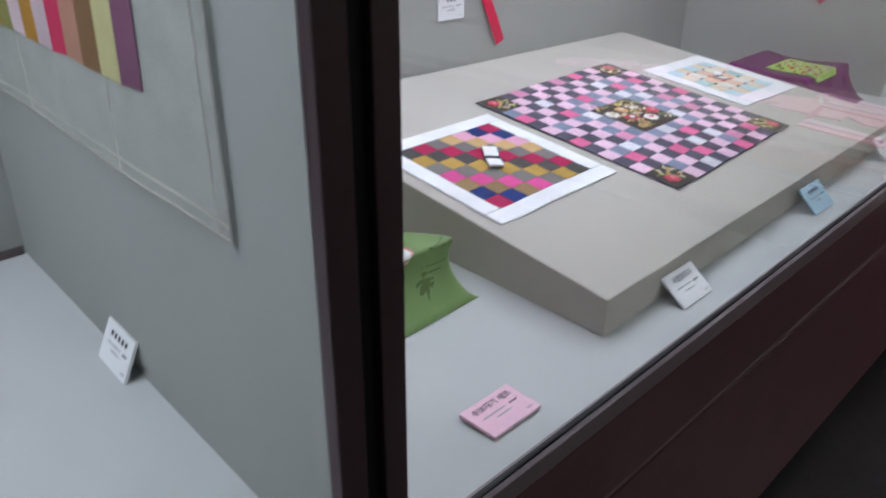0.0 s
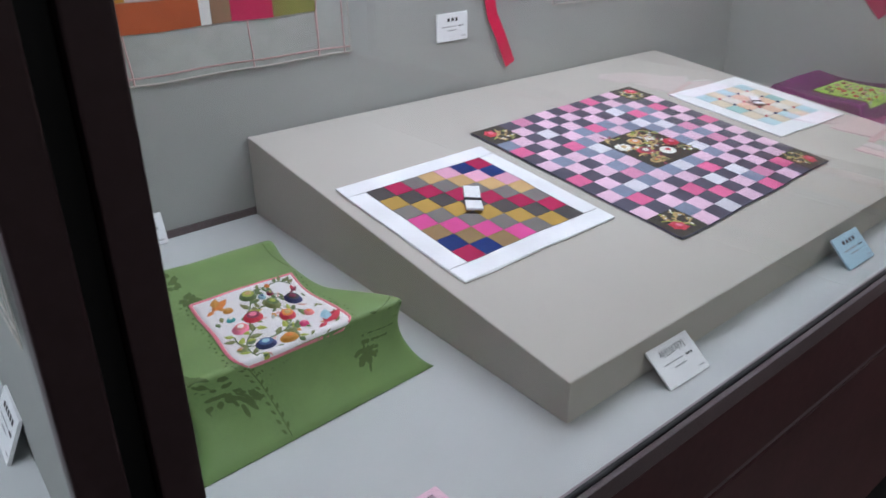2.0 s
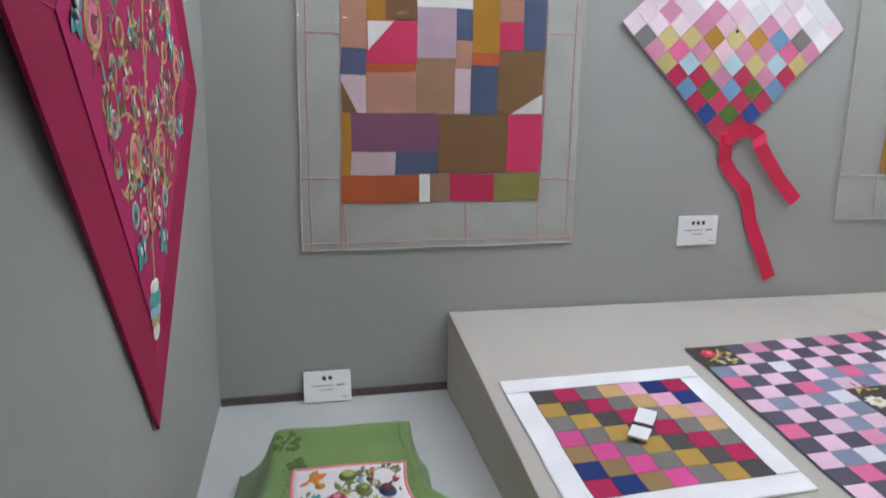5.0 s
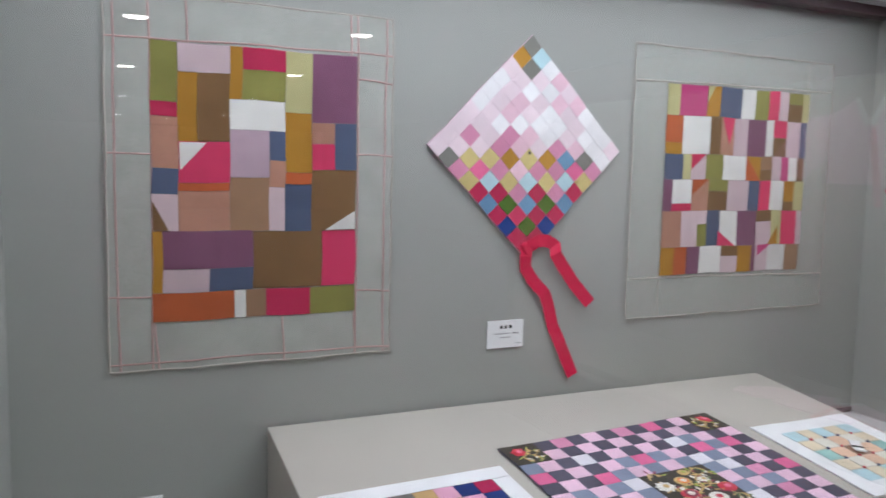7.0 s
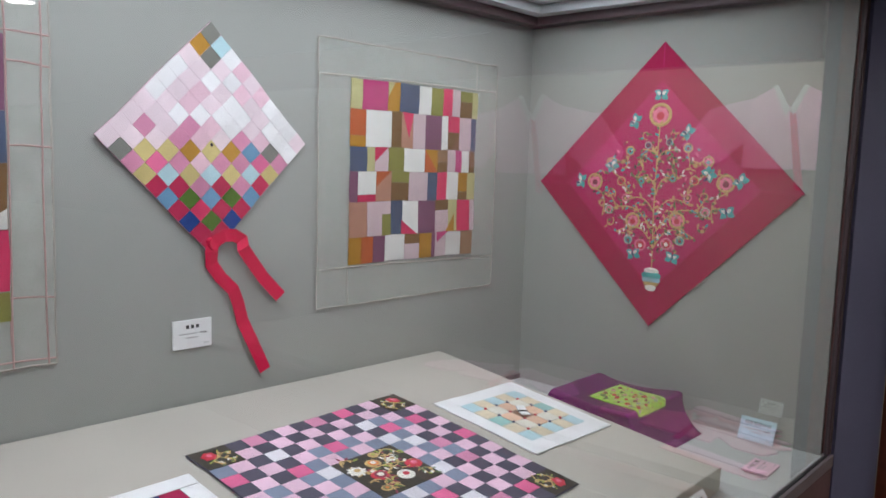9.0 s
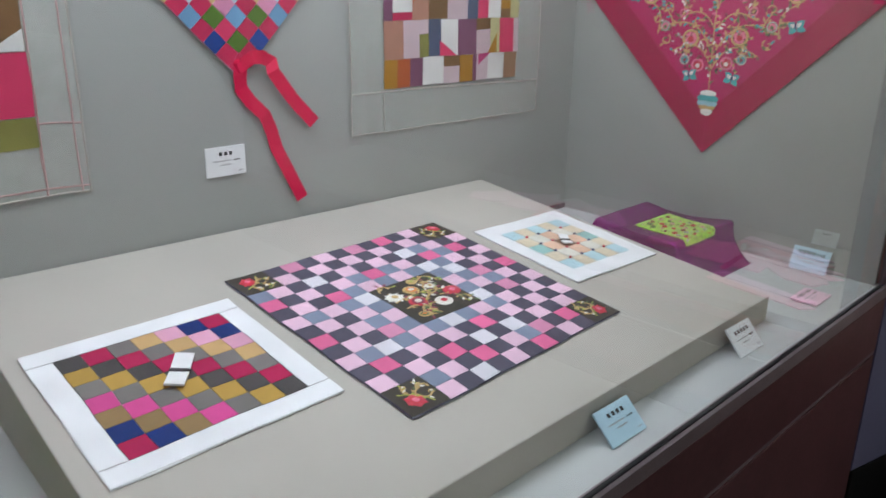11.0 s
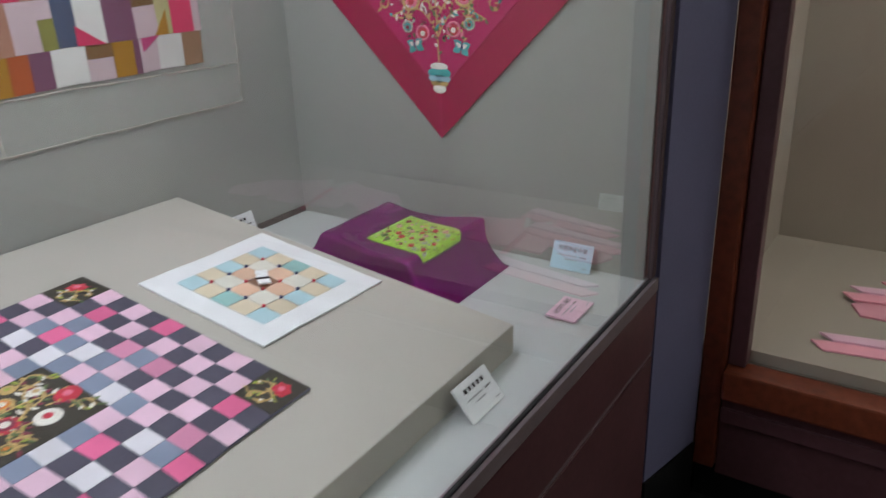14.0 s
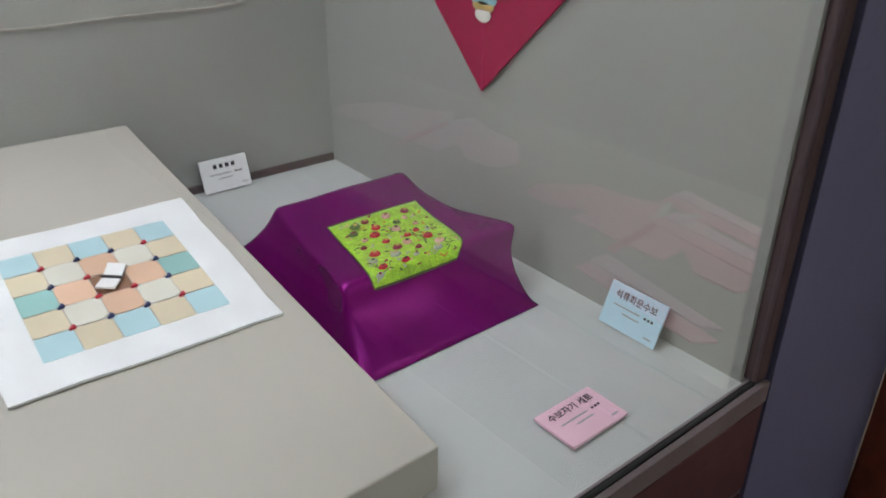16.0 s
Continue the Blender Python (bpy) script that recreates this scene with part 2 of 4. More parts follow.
tagged(part("deck_neighbour", prism([(-1.8, 0), (WEST, 0), (WEST - WEST_LEAN * DEEP, -1.051), (-1.8, -1.077)], -0.03, 0.0), DECK), "light grey fabric deck of the neighbouring case", "deck", kind="structure")
tagged(part("baseboard", boxed(0.003, WIDE - .003, -0.006, -0.0005, 0.0, 0.016), SKIRT), "narrow brown skirting along the back wall", "skirting", kind="structure")
tagged(part("baseboard", boxed(-1.8, WEST - .004, -0.006, -0.0005, 0.0, 0.016), SKIRT), "narrow brown skirting along the back wall", "skirting", kind="structure")

# dark frame round the luminous ceiling
CEIL = thing("ceiling", (1.16, -.5, HIGH), "dark frame with a luminous white ceiling panel above the case", "ceiling", kind="structure")
def ring(x0, x1, y0, y1, w, z0, z1, bevel=0.0):
    """Four bars round an opening, each w wide."""
    bm = bmesh.new()
    for a in ((x0, x1, y1 - w, y1), (x0, x1, y0, y0 + w), (x1 - w, x1, y0 + w, y1 - w), (x0, x0 + w, y0 + w, y1 - w)):
        box(bm, *a, z0, z1, bevel=bevel)
    return bm


part("frame", ring(FX, WIDE, -.98, 0.0, .055, HIGH, HIGH + .05, .004), MULLION, CEIL)
part("front_board", boxed(FX, WIDE, -1.13, -.982, HIGH, HIGH + .05, bevel=.004), MULLION, CEIL)
PALE_LIP = mat("pale_lip", (0.5, 0.53, 0.55), 0.5)
part("outer_lip", ring(FX + .056, WIDE - .056, -.924, -.056, .045, HIGH + .026, HIGH + .052), PALE_LIP, CEIL)
part("inner_lip", ring(FX + .102, WIDE - .102, -.878, -.102, .045, HIGH + .054, HIGH + .080), PALE_LIP, CEIL)
part("recess_side", ring(FX + .138, WIDE - .138, -.842, -.138, .006, HIGH + .081, HIGH + .20), mat("pale_recess", (0.55, 0.57, 0.58), 0.6), CEIL)
part("diffuser", boxed(FX + .145, WIDE - .145, -.835, -.145, HIGH + .15, HIGH + .17), glow("panel_glow", (0.985, 0.99, 1.07), PANEL), CEIL, "glowing white diffuser panel")
part("cover", boxed(FX, WIDE, -1.12, 0.0, HIGH + .225, HIGH + .25), MULLION, CEIL)
NCEIL = thing("ceiling", (-1, -.5, HIGH), "dark frame with a luminous ceiling panel above the neighbouring case", "ceiling", kind="structure")
part("diffuser", boxed(-1.75, -.21, -.98, -.055, HIGH + .10, HIGH + .12), glow("panel_glow_neighbour", (0.985, 0.99, 1.07), PANEL * .76), NCEIL, "glowing white diffuser panel")
part("cover", boxed(-1.9, FX - .02, -1.12, 0.0, HIGH + .13, HIGH + .16), MULLION, NCEIL)
bm = bmesh.new()
for a in ((-1.8, -.15, -0.055, 0.0), (-1.8, -.15, -1.13, -0.98), (-.21, -.15, -.98, -.055), (-1.8, -1.75, -.98, -.055)):
    box(bm, *a, HIGH, HIGH + .05, bevel=0.004)
part("frame", bm, MULLION, NCEIL)

# the front runs a little off square; along it: x right, y = 0 at the deck's edge
FRONT = Matrix.Translation((0, -1.049, 0)) @ Matrix.Rotation(math.atan(0.0155), 4, "Z")
END = WIDE + .032


def fbox(*a, bevel=0.0):
    return boxed(*a, bevel=bevel, m=FRONT)


CAB = thing("display_cabinet", (1.1, -1.06, FLOOR), "dark maroon cabinet base below the glass with a grooved front", "cabinet")
part("body", fbox(-1.8, END, -.008, -.001, FLOOR + .06, -.032), MAROON, CAB)
part("lower_panel", fbox(-1.8, END, -.023, -.009, FLOOR + .065, -.200, bevel=.003), MAROON, CAB)
part("upper_panel", fbox(-1.8, END, -.023, -.009, -.186, -.034, bevel=.003), MAROON, CAB)
part("groove_strip", fbox(-1.8, END, -.021, -.009, -.1965, -.1895, bevel=.001), RAIL, CAB, "thin pale strip in the groove")
part("toe_kick", fbox(-1.8, END, .03, .05, FLOOR, FLOOR + .07), BLACK, CAB)
TRK = thing("glass_track", (1.1, -1.05, 0), "black gasket and grey metal track holding the front glass", "track", kind="structure")
part("inner_strip", fbox(FX, WIDE + .01, -.0035, -.0003, -.03, 0.003), RAIL, TRK, "grey metal strip")
part("gasket", fbox(-1.8, WIDE + .011, -.0155, -.0038, -.03, .0025), BLACK, TRK, "black rubber gasket")
part("outer_strip", fbox(-1.8, END, -.025, -.0158, -.031, 0.0005, bevel=.0015), RAIL, TRK, "grey metal strip")

# front glass and its uprights
pane = thing("window_1", (1.1, -1.04, 0), "large clear front glass pane of the display case", "window", kind="structure")
g = part("pane", fbox(-.10, WIDE + .016, -.012, -.006, -.015, HIGH + .02), GLASS, pane)
g.visible_shadow = False
pane = thing("window_2", (-1, -1.06, 0), "clear front glass pane of the neighbouring case", "window", kind="structure")
g = part("pane", fbox(-1.8, -.148, -.012, -.006, -.015, HIGH + .02), GLASS, pane)
g.visible_shadow = False
MUL = thing("mullion", (-.12, -1.06, 0), "dark brown metal upright with a black gap between panes", "mullion", kind="structure")
part("left_bar", fbox(-.170, -.138, -.030, -.013, -.01, HIGH + .05, bevel=.002), MULLION, MUL)
part("right_bar", fbox(-.120, -.091, -.034, .008, -.01, HIGH + .05, bevel=.002), MULLION, MUL)
part("gap", fbox(-.137, -.121, -.024, .007, -.01, HIGH + .05), BLACK, MUL)
JMB = thing("jamb", (WIDE, -1.02, 0), "dark brown metal jamb at the end of the glass", "jamb", kind="structure")
part("bar", fbox(WIDE + .009, END, -.018, .01, 0.003, HIGH + .02, bevel=.002), MULLION, JMB)

# ---------- the hall ----------
tagged(part("floor", boxed(-9, 9, -27, -1.0, FLOOR - .1, FLOOR), HALLFLOOR), "dark polished floor of the exhibition hall", "floor", kind="structure")
hall = thing("ceiling", (0, -14, 1.9), "dim grey ceiling of the exhibition hall", "ceiling", kind="structure")
part("slab", boxed(-9, 9, -27, 0.1, 1.9, 2.0), mat("hall_ceiling", (0.10, 0.10, 0.11), 0.8), hall)
wall("wall_south", boxed(-9, 9, -27.1, -27, FLOOR, 2.0), "dark far wall of the exhibition hall", HALLWALL)
wall("wall_hall_west", boxed(-9.1, -9, -27, .1, FLOOR, 2.0), "dark side wall of the exhibition hall", HALLWALL)
wall("wall_hall_east", boxed(9, 9.1, -27, .1, FLOOR, 2.0), "dark side wall of the exhibition hall", HALLWALL)
wall("wall_fascia", boxed(-1.9, 2.41, -1.13, -1.05, HIGH + .05, 1.9), "dark fascia above the display cases", MULLION)
wall("wall_return", boxed(-9, -1.9, -1.1, -1.0, FLOOR, 1.9), "plain grey wall beside the cases", HALLWALL)
wall("wall_lavender", prism([(2.357, -1.037), (2.588, -1.089), (2.588, -1.0), (2.357, -1.0)], -.562, 1.9), "lavender painted wall between two display cases", LAVENDER)
tagged(part("baseboard", prism([(2.357, -1.041), (2.588, -1.093), (2.588, -1.0), (2.357, -1.0)], FLOOR, -.564), BLACK), "black skirting below the lavender wall", "skirting", kind="structure")


def downlight(x, y):
    lamp = thing("downlight", (x, y, 1.9), "round recessed ceiling downlight, lit; the three nearest the cases are added unseen", "downlight", "downlights in the hall ceiling")
    bm = bmesh.new()
    bmesh.ops.create_cone(bm, cap_ends=True, segments=20, radius1=.10, radius2=.10, depth=.004, matrix=Matrix.Translation((x, y, 1.893)))
    part("lens", bm, SPOTGLOW, lamp)
    bm = bmesh.new()
    bmesh.ops.create_cone(bm, cap_ends=False, segments=20, radius1=.112, radius2=.104, depth=.012, matrix=Matrix.Translation((x, y, 1.893)))
    part("trim_ring", bm, RAIL, lamp)


SPOTGLOW = glow("downlight_glow", (1.0, 0.95, 0.88), SPOT)
# the last three, nearest the cases, are unseen fill lamps added to brighten the fronts
for x, y in ((0.84, -7.4), (2.7, -7.2), (1.1, -11.0), (3.1, -10.6), (3.6, -14.8), (4.2, -19.8), (1.5, -15.8), (1.9, -21.8),
             (-1.7, -11.7), (-.9, -16.0), (-1.7, -22.0), (-4.3, -17.4), (-4.5, -23.3), (-2.6, -8.2), (-2.4, -15.0), (3.2, -22.4), (4.7, -24.6), (2.4, -25.5), (-.4, -24.5), (-3.1, -25.2), (0.4, -3.2), (2.0, -3.2), (-2.2, -4.5)):
    downlight(x, y)

# ---------- the case round the corner ----------
EX, EZ, EB = 2.645, -0.29, 3.545
wall("wall_case_back", boxed(EB, EB + .1, -4.6, -1.0, FLOOR, 1.6), "beige fabric back wall of the corner case", EASTCLOTH)
wall("wall_case_side", boxed(2.622, EB, -1.07, -1.0, FLOOR, 1.6), "beige fabric side wall of the corner case", EASTCLOTH)
wall("wall_case_end", boxed(2.67, EB, -4.6, -4.5, FLOOR, 1.6), "beige fabric end wall of the corner case", EASTCLOTH)
tagged(part("deck", boxed(EX + .02, EB, -4.5, -1.07, EZ - .04, EZ), EASTCLOTH), "beige fabric deck of the corner case", "deck", kind="structure")
ECEIL = thing("ceiling", (3, -2.8, 1.15), "luminous ceiling panel of the corner case", "ceiling", kind="structure")
part("diffuser", boxed(EX + .1, EB - .05, -4.4, -1.25, 1.22, 1.24), glow("corner_panel_glow", (1.0, 0.95, 0.88), EAST_PANEL), ECEIL)
part("cover", boxed(EX - .1, EB + .1, -4.6, -1.06, 1.25, 1.9), MULLION, ECEIL)
EFR = thing("case_front_frame", (EX, -2.8, EZ), "red-brown wooden frame of the corner display case", "frame", kind="structure")
part("upright", boxed(EX - .055, EX + .01, -1.146, -1.089, FLOOR + .12, 1.3, bevel=.006), WOOD, EFR)
part("inner_upright", boxed(EX - .03, EX + .02, -1.192, -1.147, EZ - .03, 1.3, bevel=.004), MAROON, EFR, "dark inner upright")
part("sill", boxed(EX - .07, EX + .008, -4.6, -1.148, EZ - .115, EZ - .032, bevel=.008), WOOD, EFR)
part("base", boxed(EX - .042, EX + .02, -4.6, -1.148, FLOOR + .1, EZ - .117, bevel=.003), MAROON, EFR, "dark maroon base panel")
part("base_rail", boxed(EX - .053, EX - .0425, -4.6, -1.148, EZ - .19, EZ - .15, bevel=.002), MAROON, EFR)
part("toe_kick", boxed(EX - .02, EX + .02, -4.6, -1.093, FLOOR, FLOOR + .1), BLACK, EFR)
part("head", boxed(EX - .06, EX + .008, -4.6, -1.193, 1.08, 1.3, bevel=.006), WOOD, EFR)
pane = thing("window_3", (EX, -2.8, EZ), "clear front glass pane of the corner case", "window", kind="structure")
g = part("pane", boxed(EX + .009, EX + .014, -4.5, -1.193, EZ - .03, 1.16), GLASS, pane)
g.visible_shadow = False

# ---------- the plinth ----------
SLOPE, FALL = 0.1145, -0.0090     # rise to the back, and the slight dip to the right
def plinth_z(x, y):
    return 0.1815 + FALL * x + SLOPE * y


bm = bmesh.new()
rows = []
for xb, xf, yf in ((.478, .445, -.956), (1.894, 1.893, -.918)):
    rows.append([bm.verts.new(p) for p in ((xb, -.006, 0), (xb, -.006, plinth_z(xb, 0)), (xf, yf, plinth_z(xf, yf)), (xf, yf, 0))])
bm.faces.new(rows[0])
bm.faces.new(rows[1][::-1])
for i in range(4):
    bm.faces.new((rows[0][i], rows[1][i], rows[1][(i + 1) % 4], rows[0][(i + 1) % 4]))
bmesh.ops.recalc_face_normals(bm, faces=bm.faces)
bmesh.ops.bevel(bm, geom=list(bm.edges), offset=.003, segments=3, profile=.6, affect="EDGES")
tagged(part("plinth", bm, PLINTH), "beige cloth-covered sloping plinth on the deck", "plinth")


def on_plinth(x, y, h=0.0, turn=0.0):
    """A frame on the plinth's sloping top: x right, y up the slope, z out of it."""
    tip = Matrix.Rotation(math.atan(SLOPE), 4, "X") @ Matrix.Rotation(-math.atan(FALL), 4, "Y")
    return Matrix.Translation((x, y, plinth_z(x, y) + h)) @ tip @ Matrix.Rotation(radians(turn), 4, "Z")


def on_wall(x, z, out=0.002):
    """A frame on the back wall: x right, y up, z towards the glass."""
    return Matrix.Translation((x, -out, z)) @ Matrix.Rotation(radians(90), 4, "X")


def on_east(y, z, out=0.003):
    return Matrix.Translation((WIDE - out, y, z)) @ Matrix.Rotation(radians(-90), 4, "Z") @ Matrix.Rotation(radians(90), 4, "X")


def on_partition(y, z, out=0.003, west=False):
    tilt = math.atan(WEST_LEAN if west else LEAN)
    if west:
        return Matrix.Translation((WEST_LEAN * y + WEST - out, y, z)) @ Matrix.Rotation(radians(-90) - tilt, 4, "Z") @ Matrix.Rotation(radians(90), 4, "X")
    return Matrix.Translation((LEAN * y + out, y, z)) @ Matrix.Rotation(radians(90) - tilt, 4, "Z") @ Matrix.Rotation(radians(90), 4, "X")

# ---------- hangings, patchworks and embroidery ----------
def patch(parent, P, x0, x1, y0, y1, material, h=0.0012, thick=0.0012, name="patch", n=2):
    g = 0.0004
    return part(name, sheet(P, x0 + g, x1 - g, y0 + g, y1 - g, n, n, thick, h), material, parent)


def strip_bm(P, pts, width, h, thick=0.0012, bm=None):
    """A ribbon of that width along a line of points on the surface P."""
    bm = bm or bmesh.new()
    pts = [Vector((*p, 0)) for p in pts]
    rows = []
    for i, p in enumerate(pts):
        d = (pts[min(i + 1, len(pts) - 1)] - pts[max(i - 1, 0)]).normalized()
        s = Vector((-d.y, d.x, 0)) * width / 2
        a, b = p + s, p - s
        rows.append([bm.verts.new(P(a.x, a.y, h)), bm.verts.new(P(p.x, p.y, h + thick)), bm.verts.new(P(b.x, b.y, h))])
    for r, q in zip(rows, rows[1:]):
        bm.faces.new((r[0], q[0], q[1], r[1]))
        bm.faces.new((r[1], q[1], q[2], r[2]))
    bmesh.ops.recalc_face_normals(bm, faces=bm.faces)
    return bm


def bend(p, q, sag, n=8):
    """A bowed line from p to q."""
    out = []
    dx, dy = q[0] - p[0], q[1] - p[1]
    for i in range(n + 1):
        t = i / n
        k = math.sin(math.pi * t) * sag
        out.append((p[0] + dx * t - dy * k, p[1] + dy * t + dx * k))
    return out


def blob(bm, P, cx, cy, rx, ry, turn, h, rise, petals=0, n=14, inner=0.0):
    """A stitched spot: a low dome, lobed where petals are given, open in the middle where inner is."""
    ct, st = math.cos(turn), math.sin(turn)
    def at(k, a, hh):
        lobe = 1 + (0.16 * math.cos(petals * a) if petals else 0)
        x, y = rx * k * lobe * math.cos(a), ry * k * lobe * math.sin(a)
        return bm.verts.new(P(cx + x * ct - y * st, cy + x * st + y * ct, hh))
    ang = [2 * math.pi * i / n for i in range(n)]
    outer = [at(1, a, h) for a in ang]
    mid = [at(.7 if not inner else (1 + inner) / 2, a, h + rise) for a in ang]
    for i in range(n):
        bm.faces.new((outer[i], outer[(i + 1) % n], mid[(i + 1) % n], mid[i]))
    if inner:
        last = [at(inner, a, h + rise * .3) for a in ang]
        for i in range(n):
            bm.faces.new((mid[i], mid[(i + 1) % n], last[(i + 1) % n], last[i]))
    else:
        c = bm.verts.new(P(cx, cy, h + rise))
        for i in range(n):
            bm.faces.new((mid[i], mid[(i + 1) % n], c))
    return bm


def leaf(bm, P, cx, cy, length, width, turn, h, rise):
    ct, st = math.cos(turn), math.sin(turn)
    def at(x, y, hh):
        return bm.verts.new(P(cx + x * ct - y * st, cy + x * st + y * ct, hh))
    tip, tail = at(length, 0, h), at(0, 0, h)
    l1, l2 = at(length * .35, width / 2, h), at(length * .7, width * .35, h)
    r1, r2 = at(length * .35, -width / 2, h), at(length * .7, -width * .35, h)
    m1, m2 = at(length * .35, 0, h + rise), at(length * .7, 0, h + rise)
    for f in ((tail, m1, l1), (tail, r1, m1), (l1, m1, m2, l2), (m1, r1, r2, m2), (l2, m2, tip), (m2, r2, tip)):
        bm.faces.new(f)
    return bm


def flower(parent, P, x, y, r, outer, centre, h, petals=8, flat=1.0, turn=0.0, ring=None):
    f = part("flower", blob(bmesh.new(), P, x, y, r, r * flat, turn, h, r * .05 + .0005, petals, 18 if petals else 14), T[outer], parent)
    if ring:
        part("petal_ring", blob(bmesh.new(), P, x, y, r * .66, r * .66 * flat, turn, h + r * .055 + .0004, .0006, 0, 14), T[ring], f)
    part("flower_centre", blob(bmesh.new(), P, x, y, r * .38, r * .38 * flat, turn, h + r * .06 + .0009, .0008, 0, 10), T[centre], f)
    return f


def sprays(parent, P, lines, width, material, h, seed, leaf_size, dyes, gap):
    """Stitched stems with leaves growing along them."""
    rnd = random.Random(seed)
    bm = bmesh.new()
    for line in lines:
        strip_bm(P, line, width, h, .0008, bm)
    part("stems", bm, material, parent)
    leaves = {d: bmesh.new() for d in dyes}
    for line in lines:
        run = 0.0
        for a, b in zip(line, line[1:]):
            seg = math.hypot(b[0] - a[0], b[1] - a[1])
            run += seg
            if run > gap and seg > 1e-6:
                run = rnd.uniform(0, gap * .4)
                side = rnd.choice((-1, 1))
                ang = math.atan2(b[1] - a[1], b[0] - a[0]) + side * rnd.uniform(.6, 1.3)
                d = rnd.choice(dyes)
                leaf(leaves[d], P, b[0], b[1], leaf_size * rnd.uniform(.7, 1.3), leaf_size * rnd.uniform(.4, .6), ang, h + .0005, .0009)
    for d, bm in leaves.items():
        if len(bm.verts):
            part("leaves", bm, T[d], parent)
        else:
            bm.free()


def bordered(parent, P, x0, x1, y0, y1, material, seam):
    """The ground of a hanging: one light sheet with a rolled hem."""
    part("ground_cloth", sheet(P, x0, x1, y0, y1, 12, 12, .001, 0), material, parent)
    bm = bmesh.new()
    for a, b in (((x0, y0), (x1, y0)), ((x0, y1), (x1, y1)), ((x0, y0), (x0, y1)), ((x1, y0), (x1, y1))):
        strip_bm(P, bend(a, b, 0, 12), .0045, .001, .0010, bm)
    part("hem", bm, seam, parent)


def seams(parent, P, pairs, material, width=.0038):
    for a, b in pairs:
        part("seam", strip_bm(P, bend(a, b, .004, 8), width, .0011, .0010), material, parent)


# the large patchwork hanging in ramie
def wavy(m, amp, fx, fy, ph):
    return lambda x, y, h: m @ Vector((x + .0011 * math.sin(31 * y + ph) + .0006 * math.sin(67 * y), y + .0011 * math.sin(27 * x + 2 * ph) + .0006 * math.sin(59 * x), h + amp * (1 + math.sin(fx * x + ph) * math.cos(fy * y + ph))))


BIG = thing("patchwork_hanging", on_wall(0.463, 0.32), "sheer off-white ramie wrapping cloth with bright patches pinned to the wall", "wall hanging", "hangings on the back wall")
P = wavy(on_wall(0.463, 0.32), .002, 9, 7, 1.0)
bordered(BIG, P, -.290, .290, 0.0, .728, RAMIE, SEAM_PALE)
IX0, IW, IY1, IH = -.209, .416, .642, .546
def cell(u0, u1, v0, v1, dye):
    patch(BIG, P, IX0 + IW * u0, IX0 + IW * u1, IY1 - IH * v1, IY1 - IH * v0, DYE[dye])
def column(u0, u1, v, cells):
    for end, dye in cells:
        cell(u0, u1, v, end, dye)
        v = end
column(0, .12, 0, [(.21, "olive"), (.262, "crimson"), (.445, "peach"), (.537, "slate"), (.67, "pale")])
column(.12, .36, 0, [(.10, "pale")])
column(.12, .21, .10, [(.345, "ochre")])
column(.21, .36, .10, [(.345, "brown")])
column(.12, .36, .345, [(.495, "hotpink"), (.525, "orange"), (.67, "peach")])
column(.36, .42, 0, [(.19, "ochre")])
column(.42, .63, 0, [(.08, "crimson"), (.19, "olive")])
column(.36, .63, .19, [(.30, "white")])
column(.36, .55, .30, [(.475, "lilac"), (.675, "tan")])
column(.55, .63, .30, [(.41, "slate"), (.51, "peach"), (.675, "pale")])
column(.63, .765, 0, [(.225, "yellow"), (.45, "ochre"), (.495, "orange"), (.675, "slate")])
column(.765, 1, 0, [(.26, "purple")])
column(.765, .885, .26, [(.34, "peach"), (.44, "hotpink")])
column(.885, 1, .26, [(.44, "slate")])
column(.765, 1, .44, [(.675, "brown")])
column(0, .045, .67, [(.895, "ochre")])
column(.045, .47, .67, [(.81, "purple")])
column(.045, .26, .81, [(.895, "pale")])
column(.26, .47, .81, [(.895, "slate")])
column(.47, .82, .675, [(.892, "brown")])
column(.82, 1, .675, [(.892, "hotpink")])
u = 0
for w, dye in ((.38, "orange"), (.055, "white"), (.10, "tan"), (.225, "crimson"), (.24, "olive")):
    cell(u, u + w, .895, 1.0, dye)
    u += w
# slanting pieces laid over their neighbours
def corner_patch(parent, P, pts, dye):
    bm = bmesh.new()
    low = [bm.verts.new(P(x, y, .0025)) for x, y in pts]
    top = [bm.verts.new(P(x, y, .0036)) for x, y in pts]
    bm.faces.new(top)
    for i in range(3):
        bm.faces.new((low[i], low[(i + 1) % 3], top[(i + 1) % 3], top[i]))
    bmesh.ops.recalc_face_normals(bm, faces=bm.faces)
    part("patch", bm, DYE[dye], parent)
def uv(u, v):
    return IX0 + IW * u, IY1 - IH * v
corner_patch(BIG, P, (uv(.125, .349), uv(.25, .349), uv(.125, .45)), "white")
corner_patch(BIG, P, (uv(0.004, .56), uv(.075, .668), uv(0.004, .668)), "brown")
corner_patch(BIG, P, (uv(.84, .672), uv(.996, .60), uv(.996, .672)), "white")
